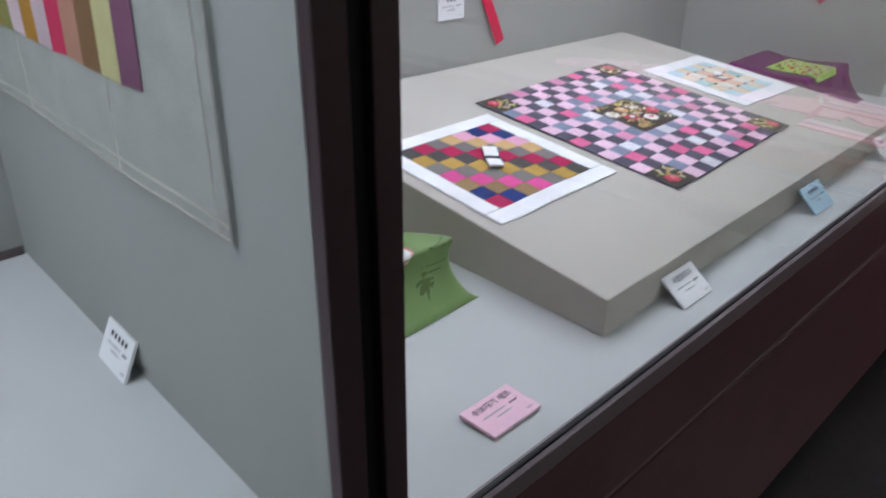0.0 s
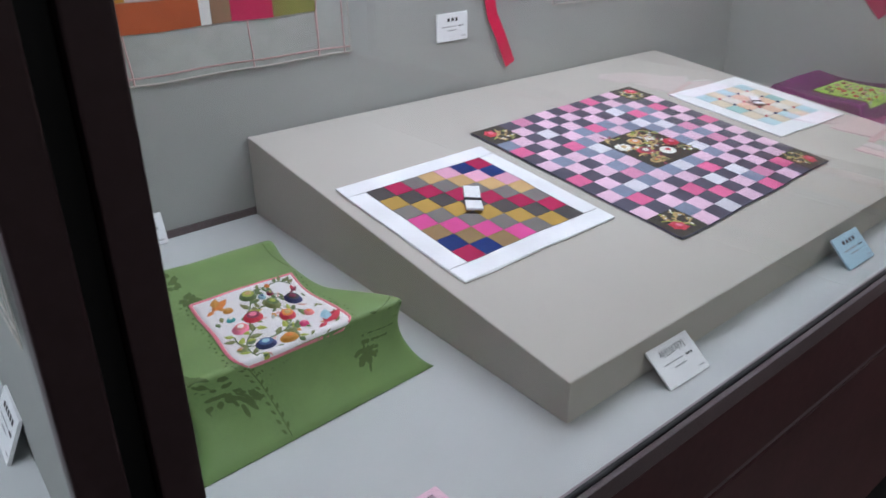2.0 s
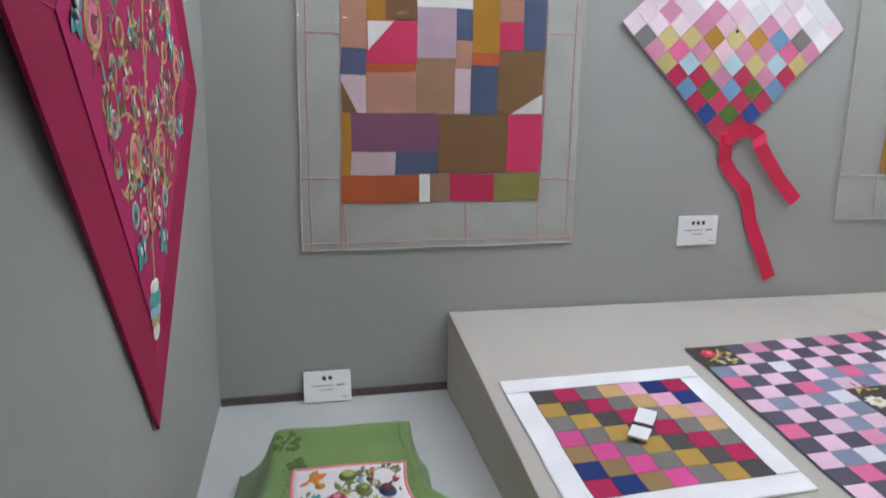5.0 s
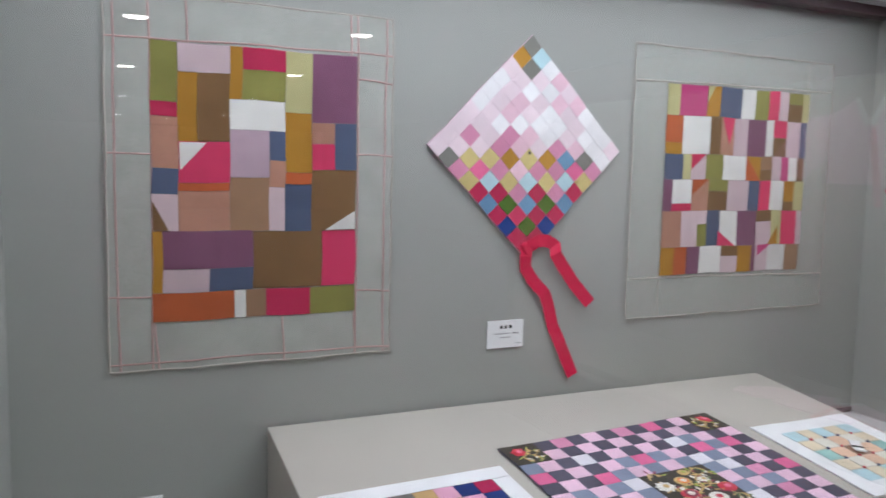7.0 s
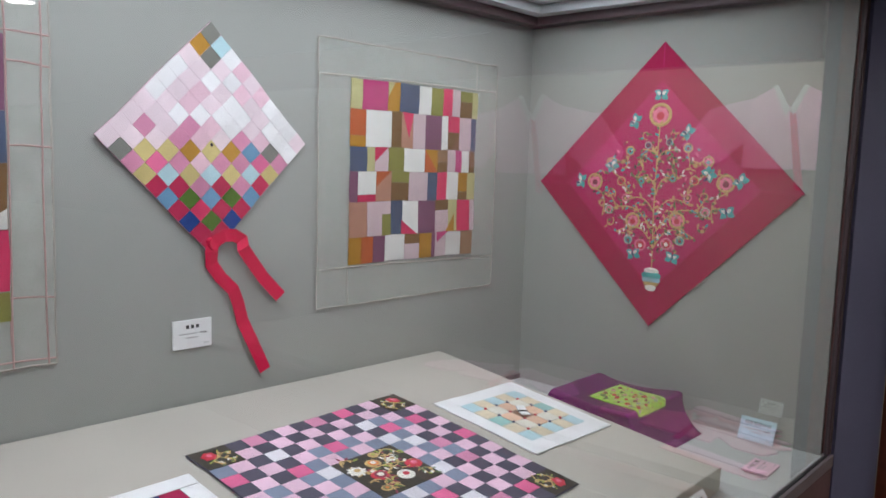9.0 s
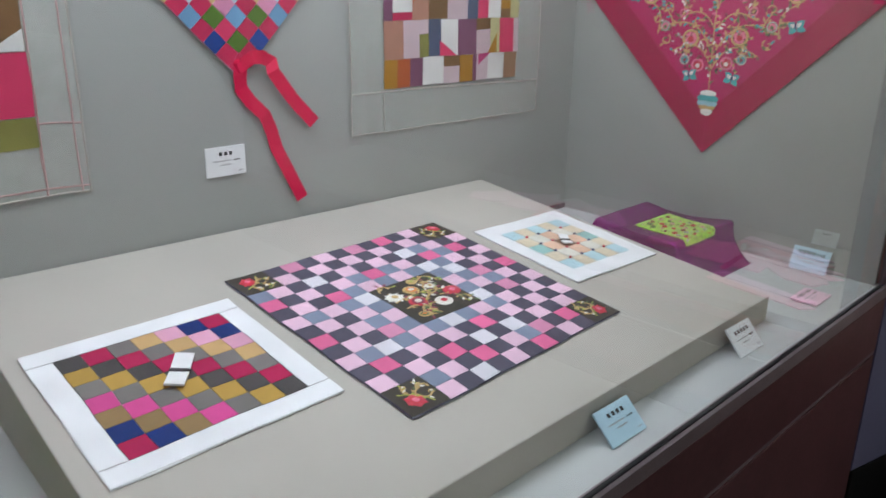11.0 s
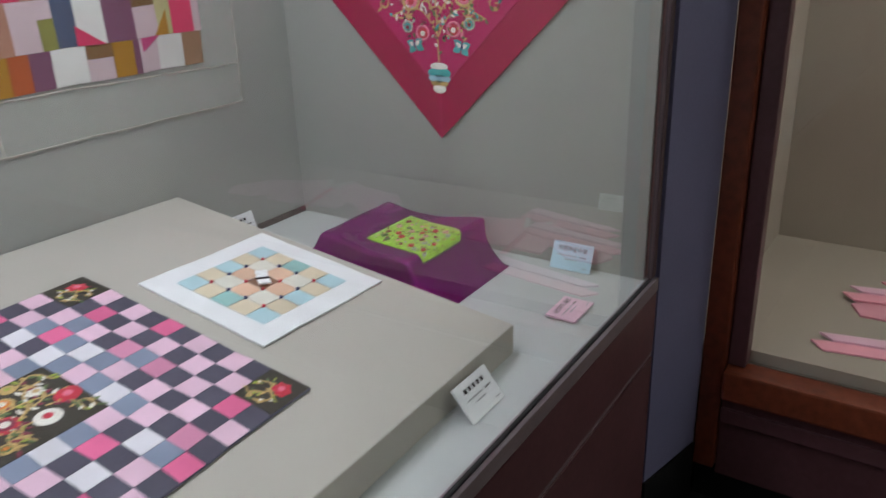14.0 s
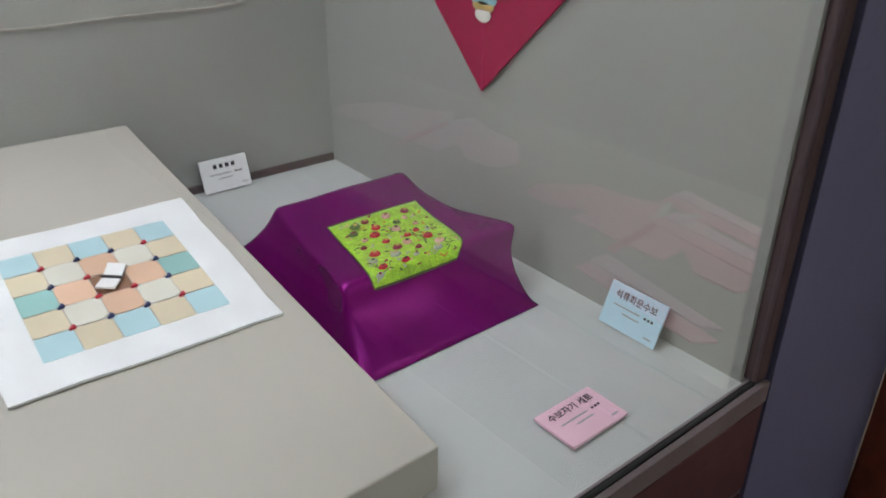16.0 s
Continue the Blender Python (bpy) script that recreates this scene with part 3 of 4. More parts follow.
seams(BIG, P, [((-.29, .425), (IX0, .425)), ((.207, .435), (.29, .435)), ((.207, .595), (.29, .59)), ((.207, .140), (.29, .137)), ((-.29, .148), (IX0, .146)),
               ((-.20, 0), (-.205, .096)), ((.05, 0), (.048, .096)), ((.207, 0), (.207, .096)), ((-.14, .64), (-.14, .728)), ((.194, .64), (.194, .728)), ((-.29, .642), (.29, .650)),
               ((-.270, 0), (-.272, .728)), ((-.29, .014), (.29, .012)), ((.274, 0), (.276, .728)), ((IX0 - .001, .728), (IX0 - .002, 0)), ((.209, .728), (.208, 0))], SEAM)

# the smaller patchwork hanging
SMALL = thing("patchwork_hanging", on_wall(1.78, 0.35), "sheer pale wrapping cloth with rows of small coloured patches", "wall hanging", "hangings on the back wall")
P3 = wavy(on_wall(1.78, 0.35), .002, 8, 6, 2.0)
bordered(SMALL, P3, -.37, .355, 0.0, .708, RAMIE_THIN, SEAM_PALE)
ROWS = [
    (.16, "yellow .08 magenta .18 ochre .09 slate .15 white .10 olive .10 hotpink .08 pale .07 olive/brown:.6 .11 yellow .05"),
    (.20, "orange/ochre:.3 .11 white .185 brown .075 peach .09 pale .10 purple .135 white .055 hotpink/brown:.52 .10 pale .105 slate .045"),
    (.133, "slate .12 yellow .055 pale .10 olive .12 white .165 ochre .105 tan/brown:.45 .085 pale .07 magenta .055 white .065 brown .05"),
    (.167, "purple .06 white/crimson:.24 .13 peach .115 olive/brown:.62 .135 pale .15 slate .08 hotpink .08 white .10 ochre/brown:.3 .08 yellow .07"),
    (.193, "peach .13 pale .11 pale/olive:.62 .065 slate .09 white .125 purple .14 brown/pale:.68 .11 yellow .075 hotpink .115 pale .04"),
    (.147, "ochre .09 orange .085 purple .09 white .15 brown/pale:.62 .12 ochre .10 purple .03 pale .09 white .13 tan .105"),
]
top = .615
for height, text in ROWS:
    words = text.split()
    x, low = -.262, top - height * .503
    for dye, w in zip(words[::2], words[1::2]):
        w = float(w) * .515
        if "/" in dye:
            # two cloths sewn one above the other
            upper, rest = dye.split("/")
            lower, share = rest.split(":")
            joint = low + (top - low) * float(share)
            patch(SMALL, P3, x, x + w, joint, top, DYE[upper])
            patch(SMALL, P3, x, x + w, low, joint, DYE[lower])
        else:
            patch(SMALL, P3, x, x + w, low, top, DYE[dye])
        x += w
    top = low
def in_row(row, u, v):
    """A point by its row, its share of the width and its share of the row's height."""
    below = .615 - .503 * sum(r[0] for r in ROWS[:row + 1])
    return (-.262 + .515 * u, below + .503 * ROWS[row][0] * v)
for row, a, b, c, dye in ((0, (.26, 1), (.31, 1), (.26, .5), "yellow"), (1, (.375, 1), (.46, 1), (.43, .3), "hotpink"), (2, (.175, 1), (.27, 1), (.175, .4), "crimson"),
                          (3, (.19, 1), (.30, 1), (.19, .5), "orange"), (4, (.385, .42), (.51, 0), (.385, 0), "hotpink"), (5, (.675, 1), (.77, 1), (.68, .6), "magenta"),
                          (2, (.56, 0), (.665, 0), (.56, 1), "orange"), (4, (.75, 0), (.82, 0), (.82, .55), "ochre")):
    corner_patch(SMALL, P3, (in_row(row, *a), in_row(row, *b), in_row(row, *c)), dye)
seams(SMALL, P3, [((-.37, .615), (.355, .625)), ((-.262, 0), (-.262, .10)), ((-.37, .105), (.355, .095)), ((.253, .62), (.253, .708))], SEAM_PALE, .004)

# the diamond of small squares with a ribbon
KITE = thing("patchwork_diamond", on_wall(1.101, .783), "diamond wall cloth of pink and white squares with a red ribbon", "wall hanging", "hangings on the back wall")
SIDE, N = .375, 10
KM = on_wall(1.101, .783, .003) @ Matrix.Rotation(radians(45), 4, "Z")
PK = wavy(KM, .0015, 11, 13, .5)
part("backing", sheet(PK, -SIDE / 2, SIDE / 2, -SIDE / 2, SIDE / 2, 6, 6, .004, 0), DYE["rose"], KITE)
LOWER = ["crimson", "crimson crimson", "blue green blue", "crimson hotpink crimson crimson", "denim green denim green denim", "crimson crimson pink crimson pink crimson",
         "lemon sky lemon sky lemon sky lemon", "pink candy pink rose pink pink candy pink", "grey lemon lemon gold lemon gold denim grey snow"]
rnd = random.Random(5)
for i in range(N):
    for j in range(N):
        # i runs up the right side, j up the left side; the tip below is (0, 0)
        level, place = i + j, i
        if level < 9:
            dye = LOWER[level].split()[place]
        elif level == 18:
            dye = "grey"
        elif level == 17:
            dye = "sky" if i == 9 else "gold"
        elif level == 16 and i == 8:
            dye = "grey"
        else:
            dye = rnd.choice(("rose", "snow", "petal", "snow", "petal", "petal", "pink" if level < 11 else "petal"))
        s = SIDE / N
        patch(KITE, PK, -SIDE / 2 + i * s, -SIDE / 2 + (i + 1) * s, -SIDE / 2 + j * s, -SIDE / 2 + (j + 1) * s, DYE[dye], .0045, .0012, n=1)
part("pin", blob(bmesh.new(), plane_map(on_wall(1.101, .772, .012)), 0, 0, .004, .004, 0, 0, .002, 0, 8), THREAD, KITE, "small dark pin")
def ribbon(pts, width, lift):
    bm = bmesh.new()
    rows = []
    for i, p in enumerate(pts):
        a, b = Vector(pts[max(i - 1, 0)]), Vector(pts[min(i + 1, len(pts) - 1)])
        d = (b - a).normalized()
        s = Vector((-d.y, d.x)) * width / 2
        y = -lift - .004 * math.sin(i * 1.9)
        rows.append([bm.verts.new((p[0] + s.x, y - .002, p[1] + s.y)), bm.verts.new((p[0] - s.x, y + .002, p[1] - s.y)),
                     bm.verts.new((p[0] - s.x, y + .0035, p[1] - s.y)), bm.verts.new((p[0] + s.x, y - .0005, p[1] + s.y))])
    for r, q in zip(rows, rows[1:]):
        for k in range(4):
            bm.faces.new((r[k], q[k], q[(k + 1) % 4], r[(k + 1) % 4]))
    bm.faces.new(rows[0])
    bm.faces.new(rows[-1][::-1])
    bmesh.ops.recalc_face_normals(bm, faces=bm.faces)
    part("ribbon_tail", bm, RIBBON_SILK, KITE, "red silk ribbon tail")
ribbon([(1.106, .555), (1.098, .525), (1.102, .495), (1.125, .463), (1.155, .432), (1.172, .395), (1.186, .350), (1.208, .300), (1.248, .219)], .030, .012)
ribbon([(1.103, .548), (1.128, .563), (1.156, .562), (1.178, .550), (1.178, .530), (1.198, .505), (1.238, .455), (1.286, .402)], .031, .020)
part("ribbon_knot", blob(bmesh.new(), plane_map(on_wall(1.104, .545, .006)), 0, 0, .020, .017, .4, 0, .014, 3), RIBBON_SILK, KITE)


# embroidered diamonds on the side walls
def embroidered_diamond(m, half, label, seed):
    hang = thing("embroidered_diamond", m, label, "wall hanging", "embroidered diamonds on the side walls")
    P = plane_map(m @ Matrix.Rotation(radians(45), 4, "Z"))
    s = half / math.sqrt(2)
    part("border_cloth", sheet(P, -s, s, -s, s, 10, 10, .004, 0), CRIMSON_SILK, hang)
    k = .735 * s
    part("middle_cloth", sheet(P, -k, k, -k, k, 10, 10, .0012, .0042), MAGENTA_SILK, hang, "brighter magenta silk middle")
    for a in ((-1, -1), (1, -1), (1, 1), (-1, 1)):
        part("mitre_seam", strip_bm(P, [(a[0] * k, a[1] * k), (a[0] * s, a[1] * s)], .003, .0041, .0006), MAGENTA_SILK, hang)
    R = half
    Q = lambda x, y, h: m @ Vector((x * R, y * R, h))
    h = .0056
    stems = [bend((0, -.58), (0, .44), .01, 24)]
    for q in (-1, 1):
        for x0, y0, x1, y1, sag in ((0, -.44, .30, -.34, .30), (.30, -.34, .22, -.24, .6), (0, -.34, .42, -.20, .26), (.42, -.20, .52, -.02, .25), (0, -.20, .26, -.12, .28), (.26, -.12, .30, .06, .25),
                                    (0, -.06, .17, .06, .3), (.17, .06, .14, .20, .3), (.30, .06, .36, .20, -.25), (.36, .20, .22, .27, .5), (0, .12, .12, .26, .3), (.42, -.20, .36, -.08, .6)):
            stems.append(bend((q * x0, y0), (q * x1, y1), q * sag, 12))
        # curled tendrils
        for x, y, r, a0, turn in ((.20, -.30, .042, 3.4, 1), (.36, -.27, .040, 2.2, 1), (.36, -.06, .042, 4.0, -1), (.22, -.03, .036, 3.4, 1), (.09, .06, .032, 4.2, -1), (.27, .16, .042, 5.0, -1),
                                  (.10, .20, .030, 4.2, 1), (.46, .07, .038, 3.0, -1), (.13, -.14, .034, 4.0, 1), (.08, -.28, .034, 3.6, -1), (.10, .36, .034, 4.4, 1), (.44, -.14, .030, 2.0, 1)):
            stems.append([(q * (x + r * (1 - .065 * k) * math.cos(a0 + turn * .5 * k)), y + r * (1 - .065 * k) * math.sin(a0 + turn * .5 * k)) for k in range(13)])
    sprays(hang, Q, stems, .0095, T["gold"], h, seed, .036, ("teal", "leaf", "leaf", "white", "gold", "gold", "wine", "leaf"), .030)
    def ringed(x, y, r, ring, mid, eye):
        f = part("flower", blob(bmesh.new(), Q, x, y, r, r * .95, 0, h + .0003, .0016, 0, 18, .72), T[ring], hang)
        part("petal_ring", blob(bmesh.new(), Q, x, y - r * .04, r * .70, r * .66, 0, h + .0002, .0012, 7, 21, .42), T[mid], f)
        part("flower_centre", blob(bmesh.new(), Q, x, y - r * .12, r * .40, r * .36, 0, h + .0002, .0014, 0, 10), T[eye], f)
    ringed(0, .50, .088, "gold", "pink", "red")
    for x, y, r, a, b, c in ((.50, .03, .066, "gold", "pink", "wine"), (.17, -.24, .062, "gold", "pink", "red"), (.10, -.41, .046, "pink", "red", "white"), (.20, -.38, .036, "sage", "teal", "wine"), (.22, .26, .036, "gold", "teal", "wine"),
                             (.37, .17, .042, "gold", "pink", "teal"), (.12, .05, .032, "moss", "teal", "wine"), (.28, .04, .036, "gold", "red", "wine"), (.37, -.17, .036, "sage", "pink", "leaf"), (.08, .30, .028, "sage", "navy", "wine"), (.24, -.08, .030, "pink", "wine", "gold")):
        for q in (-1, 1):
            ringed(q * x, y + q * .012, r, a, b, c)
    rnd = random.Random(seed + 40)
    for dye, count in (("teal", 22), ("sage", 22), ("wine", 40), ("leaf", 46), ("black", 26), ("gold", 26), ("white", 9), ("pink", 10)):
        bm = bmesh.new()
        for i in range(count):
            y = rnd.uniform(-.46, .34)
            x = rnd.uniform(-1, 1) * (.54 - abs(y + .02) * .85)
            leaf(bm, Q, x, y, rnd.uniform(.024, .046), rnd.uniform(.013, .022), rnd.uniform(0, 6.28), h + .0006, .0009)
        part("leaves", bm, T[dye], hang)
    for x, y, t in ((0, .64, 0), (-.19, .46, 1.2), (.21, .38, .9), (.60, .06, .8), (-.62, .02, 1.4), (.52, -.15, .2), (.38, .10, 2.3), (-.15, -.49, .2), (.15, -.49, -.2), (-.36, .14, .5)):
        bm = bmesh.new()
        for w in (.5, math.pi - .5, -.6, math.pi + .6):
            leaf(bm, Q, x, y, .062, .046, t + w, h + .0012, .0012)
        moth = part("butterfly", bm, T["teal"], hang)
        bm = bmesh.new()
        for w in (.5, math.pi - .5):
            leaf(bm, Q, x, y, .042, .026, t + w, h + .0028, .0006)
        part("wing_mark", bm, T["white"], moth)
        part("butterfly_body", leaf(bmesh.new(), Q, x, y - .02, .05, .016, t + 1.57, h + .0032, .0008), T["navy"], moth)
    for y, rx, ry, dye in ((-.60, .060, .022, "white"), (-.635, .078, .032, "teal"), (-.665, .074, .030, "sky"), (-.69, .060, .023, "gold"), (-.72, .044, .028, "white")):
        part("vase_band", blob(bmesh.new(), Q, 0, y, rx, ry, 0, h, .0012, 0, 12), T[dye], hang)
    return hang


embroidered_diamond(on_east(-.489, .694), .427, "crimson silk diamond embroidered with a flowering tree, on the end wall", 3)
embroidered_diamond(on_partition(-.587, .690) @ Matrix.Rotation(radians(-6.4), 4, "Z"), .436, "crimson silk diamond embroidered with a flowering tree, on the partition", 4)

# the striped hanging on the partition's other side
STRIPED = thing("striped_hanging", on_partition(-.50, .349, west=True), "off-white ramie hanging with curved coloured stripes", "wall hanging")
PS = wavy(on_partition(-.50, .349, west=True), .003, 8, 6, 0.3)
bordered(STRIPED, PS, -.44, .400, 0.0, .80, RAMIE, SEAM_PALE)
for i, dye in enumerate(("ochre", "olive", "pale", "ochre", "pale", "crimson", "peach", "brown", "yellow", "purple")):
    x0 = -.31 + i * .0556
    patch(STRIPED, PS, x0, x0 + .0556, .115, .70, DYE[dye], n=6)
seams(STRIPED, PS, [((.246, .26), (.400, .255)), ((.14, 0), (.14, .112)), ((-.2, 0), (-.2, .112)), ((.378, 0), (.378, .80)), ((-.44, .016), (.40, .016))], SEAM_PALE)


# ---------- on the plinth ----------
def booklet(m, label):
    b = thing("folded_booklet", m, label, "booklet", "folded booklets on the patchworks")
    for i, (y0, y1, tilt) in enumerate(((0.003, .052, 7), (-.052, -.003, -6))):
        part("leaf_pair", prism([(-.021, y0), (.021, y0), (.021, y1), (-.021, y1)], .001, .005, m @ Matrix.Rotation(radians(tilt), 4, "X"), .0008), CARD, b)
    part("cord", boxed(-.022, .022, -.003, .003, .002, .0085, m=m), THREAD, b, "dark cord round the fold")


def skewed(m, sx, sy):
    """The frame of a cloth that lies a little out of square."""
    return m @ Matrix(((1, sx, 0, 0), (sy, 1, 0, 0), (0, 0, 1, 0), (0, 0, 0, 1)))


# patchwork with a wide white border
AM = on_plinth(.681, -.502, .001)
A = thing("bordered_patchwork", AM, "white bordered cloth with diagonal bands of coloured squares", "patchwork cloth", "patchworks on the plinth")
PA = wavy(skewed(AM, .02, .036), .0008, 12, 10, .7)
HALF = .190
part("lining", sheet(PA, -HALF, HALF, -HALF, HALF, 6, 6, .002, 0), COTTON, A)
IN = HALF - .042
patch(A, PA, -HALF, HALF, IN, HALF, COTTON, .002, .0012, "border_strip")
patch(A, PA, -HALF, HALF, -HALF, -IN, COTTON, .002, .0012, "border_strip")
patch(A, PA, -HALF, -IN, -IN, IN, COTTON, .002, .0012, "border_strip")
patch(A, PA, IN, HALF, -IN, IN, COTTON, .002, .0012, "border_strip")
BANDS = "raspberry cobalt floss apricot stone raspberry char mustard stone hotrose khaki cobalt raspberry".split()
s = 2 * IN / 7
for r in range(7):
    for c in range(7):
        patch(A, PA, -IN + c * s, -IN + (c + 1) * s, IN - (r + 1) * s, IN - r * s, DYE[BANDS[r - c + 6]], .0022, .0012, n=1)
bm = bmesh.new()
for a, b in (((-HALF, IN), (HALF, IN)), ((-HALF, -IN), (HALF, -IN)), ((-IN, -IN), (-IN, IN)), ((IN, -IN), (IN, IN))):
    strip_bm(PA, bend(a, b, 0, 10), .0012, .0034, .0004, bm)
part("stitching", bm, THREAD, A)
booklet(AM @ pose(0, .004, .0045, 0, 0, -37) @ Matrix.Diagonal((.74, .90, 1, 1)), "small folded white booklet tied with a dark cord")

# the large chequered patchwork
BM_ = on_plinth(1.2085, -.506, .001)
B = thing("chequered_patchwork", BM_, "pink and slate chequered patchwork cloth with embroidered corners", "patchwork cloth", "patchworks on the plinth")
PB = wavy(skewed(BM_, -.003, .057), .0008, 9, 11, 1.7)
BH, BV = .300, .2845
part("lining", sheet(PB, -BH, BH, -BV, BV, 8, 8, .002, 0), DYE["night"], B)
# rows from the back to the front: P blush, K pink, C candy, W white, N dark slate, M grey blue
CHEQUERS = ("..NKNPNKNCNP..", "..PNPNPNPNPN..", "MPNWNPNPNWMPNP", "CNPNPMCMPNCMCN", "NPNCMPMPMWMPNP", "PMPMW....MWNPN", "NPNPM....PMKNC",
            "CNPMP....MPMPN", "NPNKM....WNKNP", "PMWMPMWMPMPNPN", "NCNPNPNCNPNPNP", "PNPNCNWNWNPNPN", "..MPNCNPMKNC..", "..PNWNPNCNPN..")
NAMED = dict(P="blush", K="pink", C="candy", W="lint", N="night", M="mist")
sx, sy = 2 * BH / 14, 2 * BV / 14
for i in range(14):
    for j in range(14):
        if CHEQUERS[13 - j][i] == ".":
            continue
        dye = NAMED[CHEQUERS[13 - j][i]]
        patch(B, PB, -BH + i * sx, -BH + (i + 1) * sx, -BV + j * sy, -BV + (j + 1) * sy, DYE[dye], .0022, .0012, n=1)
def stitched_block(x0, x1, y0, y1, seed):
    blk = patch(B, PB, x0, x1, y0, y1, DYE["ground"], .0024, .0014, "embroidered_block")
    return blk
def to_block(cx, cy, turn):
    c, s_ = math.cos(turn), math.sin(turn)
    return lambda x, y, h: PB(cx + x * c - y * s_, cy + x * s_ + y * c, h)
h = .0040
for k, (qx, qy) in enumerate(((-1, -1), (1, -1), (1, 1), (-1, 1))):
    cx, cy = qx * (BH - sx), qy * (BV - sy)
    blk = stitched_block(cx - sx, cx + sx, cy - sy, cy + sy, k)
    Q = to_block(cx, cy, math.atan2(-qy, -qx) - math.pi / 2)
    lines = [bend((0, -.012), (0, .030), .05, 6), bend((0, .004), (.026, .020), -.4, 7), bend((0, .004), (-.026, .020), .4, 7), bend((0, .018), (.012, .038), .4, 6), bend((0, .018), (-.012, .038), -.4, 6)]
    sprays(blk, Q, lines, .0036, T["gold"], h, 20 + k, .011, ("lime", "gold", "white", "leaf"), .007)
    flower(blk, Q, 0, -.014, .0180, "red", "pink", h, 12, .85, ring="red")
    for q in (-1, 1):
        flower(blk, Q, q * .024, .018, .006, "gold", "white", h, 5)
        part("curl", strip_bm(Q, bend((q * .008, -.026), (q * .032, -.006), q * .6, 8), .0034, h, .0007), T["lime"], blk)
blk = stitched_block(-2 * sx, 2 * sx, -2 * sy, 2 * sy, 9)
Q = to_block(0, 0, 0)
lines = [bend((-.07, -.02), (-.03, -.06), .5, 9), bend((.03, .06), (.075, .04), .5, 9), bend((.0, -.03), (-.045, -.07), -.4, 9), bend((.05, -.04), (.075, -.065), .5, 8), bend((-.07, .06), (-.035, .07), .5, 8), bend((-.075, .01), (.075, -.005), .12, 12), bend((-.02, -.07), (.01, .0), .3, 9), bend((.0, .0), (.04, .06), -.4, 9), bend((-.05, .01), (-.03, -.05), .4, 8),
         bend((.03, -.01), (.06, -.06), .3, 8), bend((.02, .0), (.06, .05), .3, 8), bend((-.06, .05), (-.02, .02), -.4, 8)]
sprays(blk, Q, lines, .0040, T["gold"], h, 31, .014, ("lime", "gold", "leaf", "white", "wine"), .008)
for x, y, r, a, b, c in ((-.060, .030, .021, "white", "gold", "white"), (-.008, .038, .019, "gold", "white", "orange"), (-.030, -.008, .022, "red", "white", "wine"), (.018, -.036, .021, "white", "red", "white"),
                         (.066, -.010, .021, "red", "pink", "red"), (.040, .030, .014, "white", "gold", "white"), (.020, .066, .013, "gold", "lime", "gold"), (-.055, -.055, .013, "gold", "orange", "leaf")):
    flower(blk, Q, x, y, r, a, b, h, 9 if a == b or (a, b) == ("white", "gold") else 0, .9, ring=c)
bm = bmesh.new()
for a, b in (((-BH, -BV), (BH, -BV)), ((BH, -BV), (BH, BV)), ((BH, BV), (-BH, BV)), ((-BH, BV), (-BH, -BV))):
    strip_bm(PB, bend(a, b, 0, 14), .004, .0018, .0016, bm)
part("binding", bm, DYE["night"], B)

# the pale patchwork with rounded pieces
CM = on_plinth(1.709, -.4725, .001)
C = thing("pale_patchwork", CM, "white cloth with pale blue, cream and peach patches and little knots", "patchwork cloth", "patchworks on the plinth")
CS = skewed(CM, .02, -.012) @ Matrix.Diagonal((.96, 1.014, 1, 1))
PC = wavy(CS, .0008, 12, 9, 2.2)
CH = .164
part("lining", sheet(PC, -CH, CH, -CH, CH, 8, 8, .0035, 0), COTTON, C)
CI = CH * .70
PLAN = ("sky cream sky cream sky", "cream milk salmon milk cream", "teal salmon coffee salmon teal", "cream milk salmon milk cream", "sky cream sky cream sky")
s = 2 * CI / 5
def rounded(cx, cy, half, k):
    pts = []
    for qx, qy, a0 in ((1, 1, 0), (-1, 1, 90), (-1, -1, 180), (1, -1, 270)):
        for a in (0, 30, 60, 90):
            pts.append((cx + qx * (half - k) + k * math.cos(radians(a0 + a)), cy + qy * (half - k) + k * math.sin(radians(a0 + a))))
    return pts
for r, text in enumerate(PLAN):
    for c, dye in enumerate(text.split()):
        cx, cy = -CI + (c + .5) * s, CI - (r + .5) * s
        inner = 1 <= r <= 3 and 1 <= c <= 3 and (r, c) != (2, 2)
        bm = prism(rounded(cx, cy, s * .5 - .0004, s * (.22 if inner else .05)), .0036 + (.001 if inner else 0), .0050 + (.001 if inner else 0), CS)
        part("patch", bm, DYE[dye], C)
part("patch_ground", prism([(-CI, -CI), (CI, -CI), (CI, CI), (-CI, CI)], .0030, .0037, CS), DYE["cream"], C)
for r in range(1, 5):
    for c in range(1, 5):
        dye = "red" if (r in (1, 4)) == (c in (1, 4)) else "black"
        if r in (2, 3) and c in (2, 3):
            dye = "red"
        bm = bmesh.new()
        for q in (0, 1):
            blob(bm, plane_map(CS), -CI + c * s + (q - .5) * .003, CI - r * s + (q - .5) * .002, .0044, .0030, .6 + q, .0055, .0028, 0, 8)
        part("knot", bm, T[dye if dye == "red" else "navy"], C)
bm = bmesh.new()
for r in range(1, 5):
    strip_bm(plane_map(CS), [(-CI, CI - r * s), (CI, CI - r * s)], .0012, .0058, .0003, bm)
    strip_bm(plane_map(CS), [(-CI + r * s, -CI), (-CI + r * s, CI)], .0012, .0058, .0003, bm)
part("stitching", bm, SEAM_PALE, C)
booklet(CM @ pose(.002, .002, .0065, 0, 0, -35) @ Matrix.Diagonal((.56, .52, .8, 1)), "small folded white booklet lying on the pale patchwork")

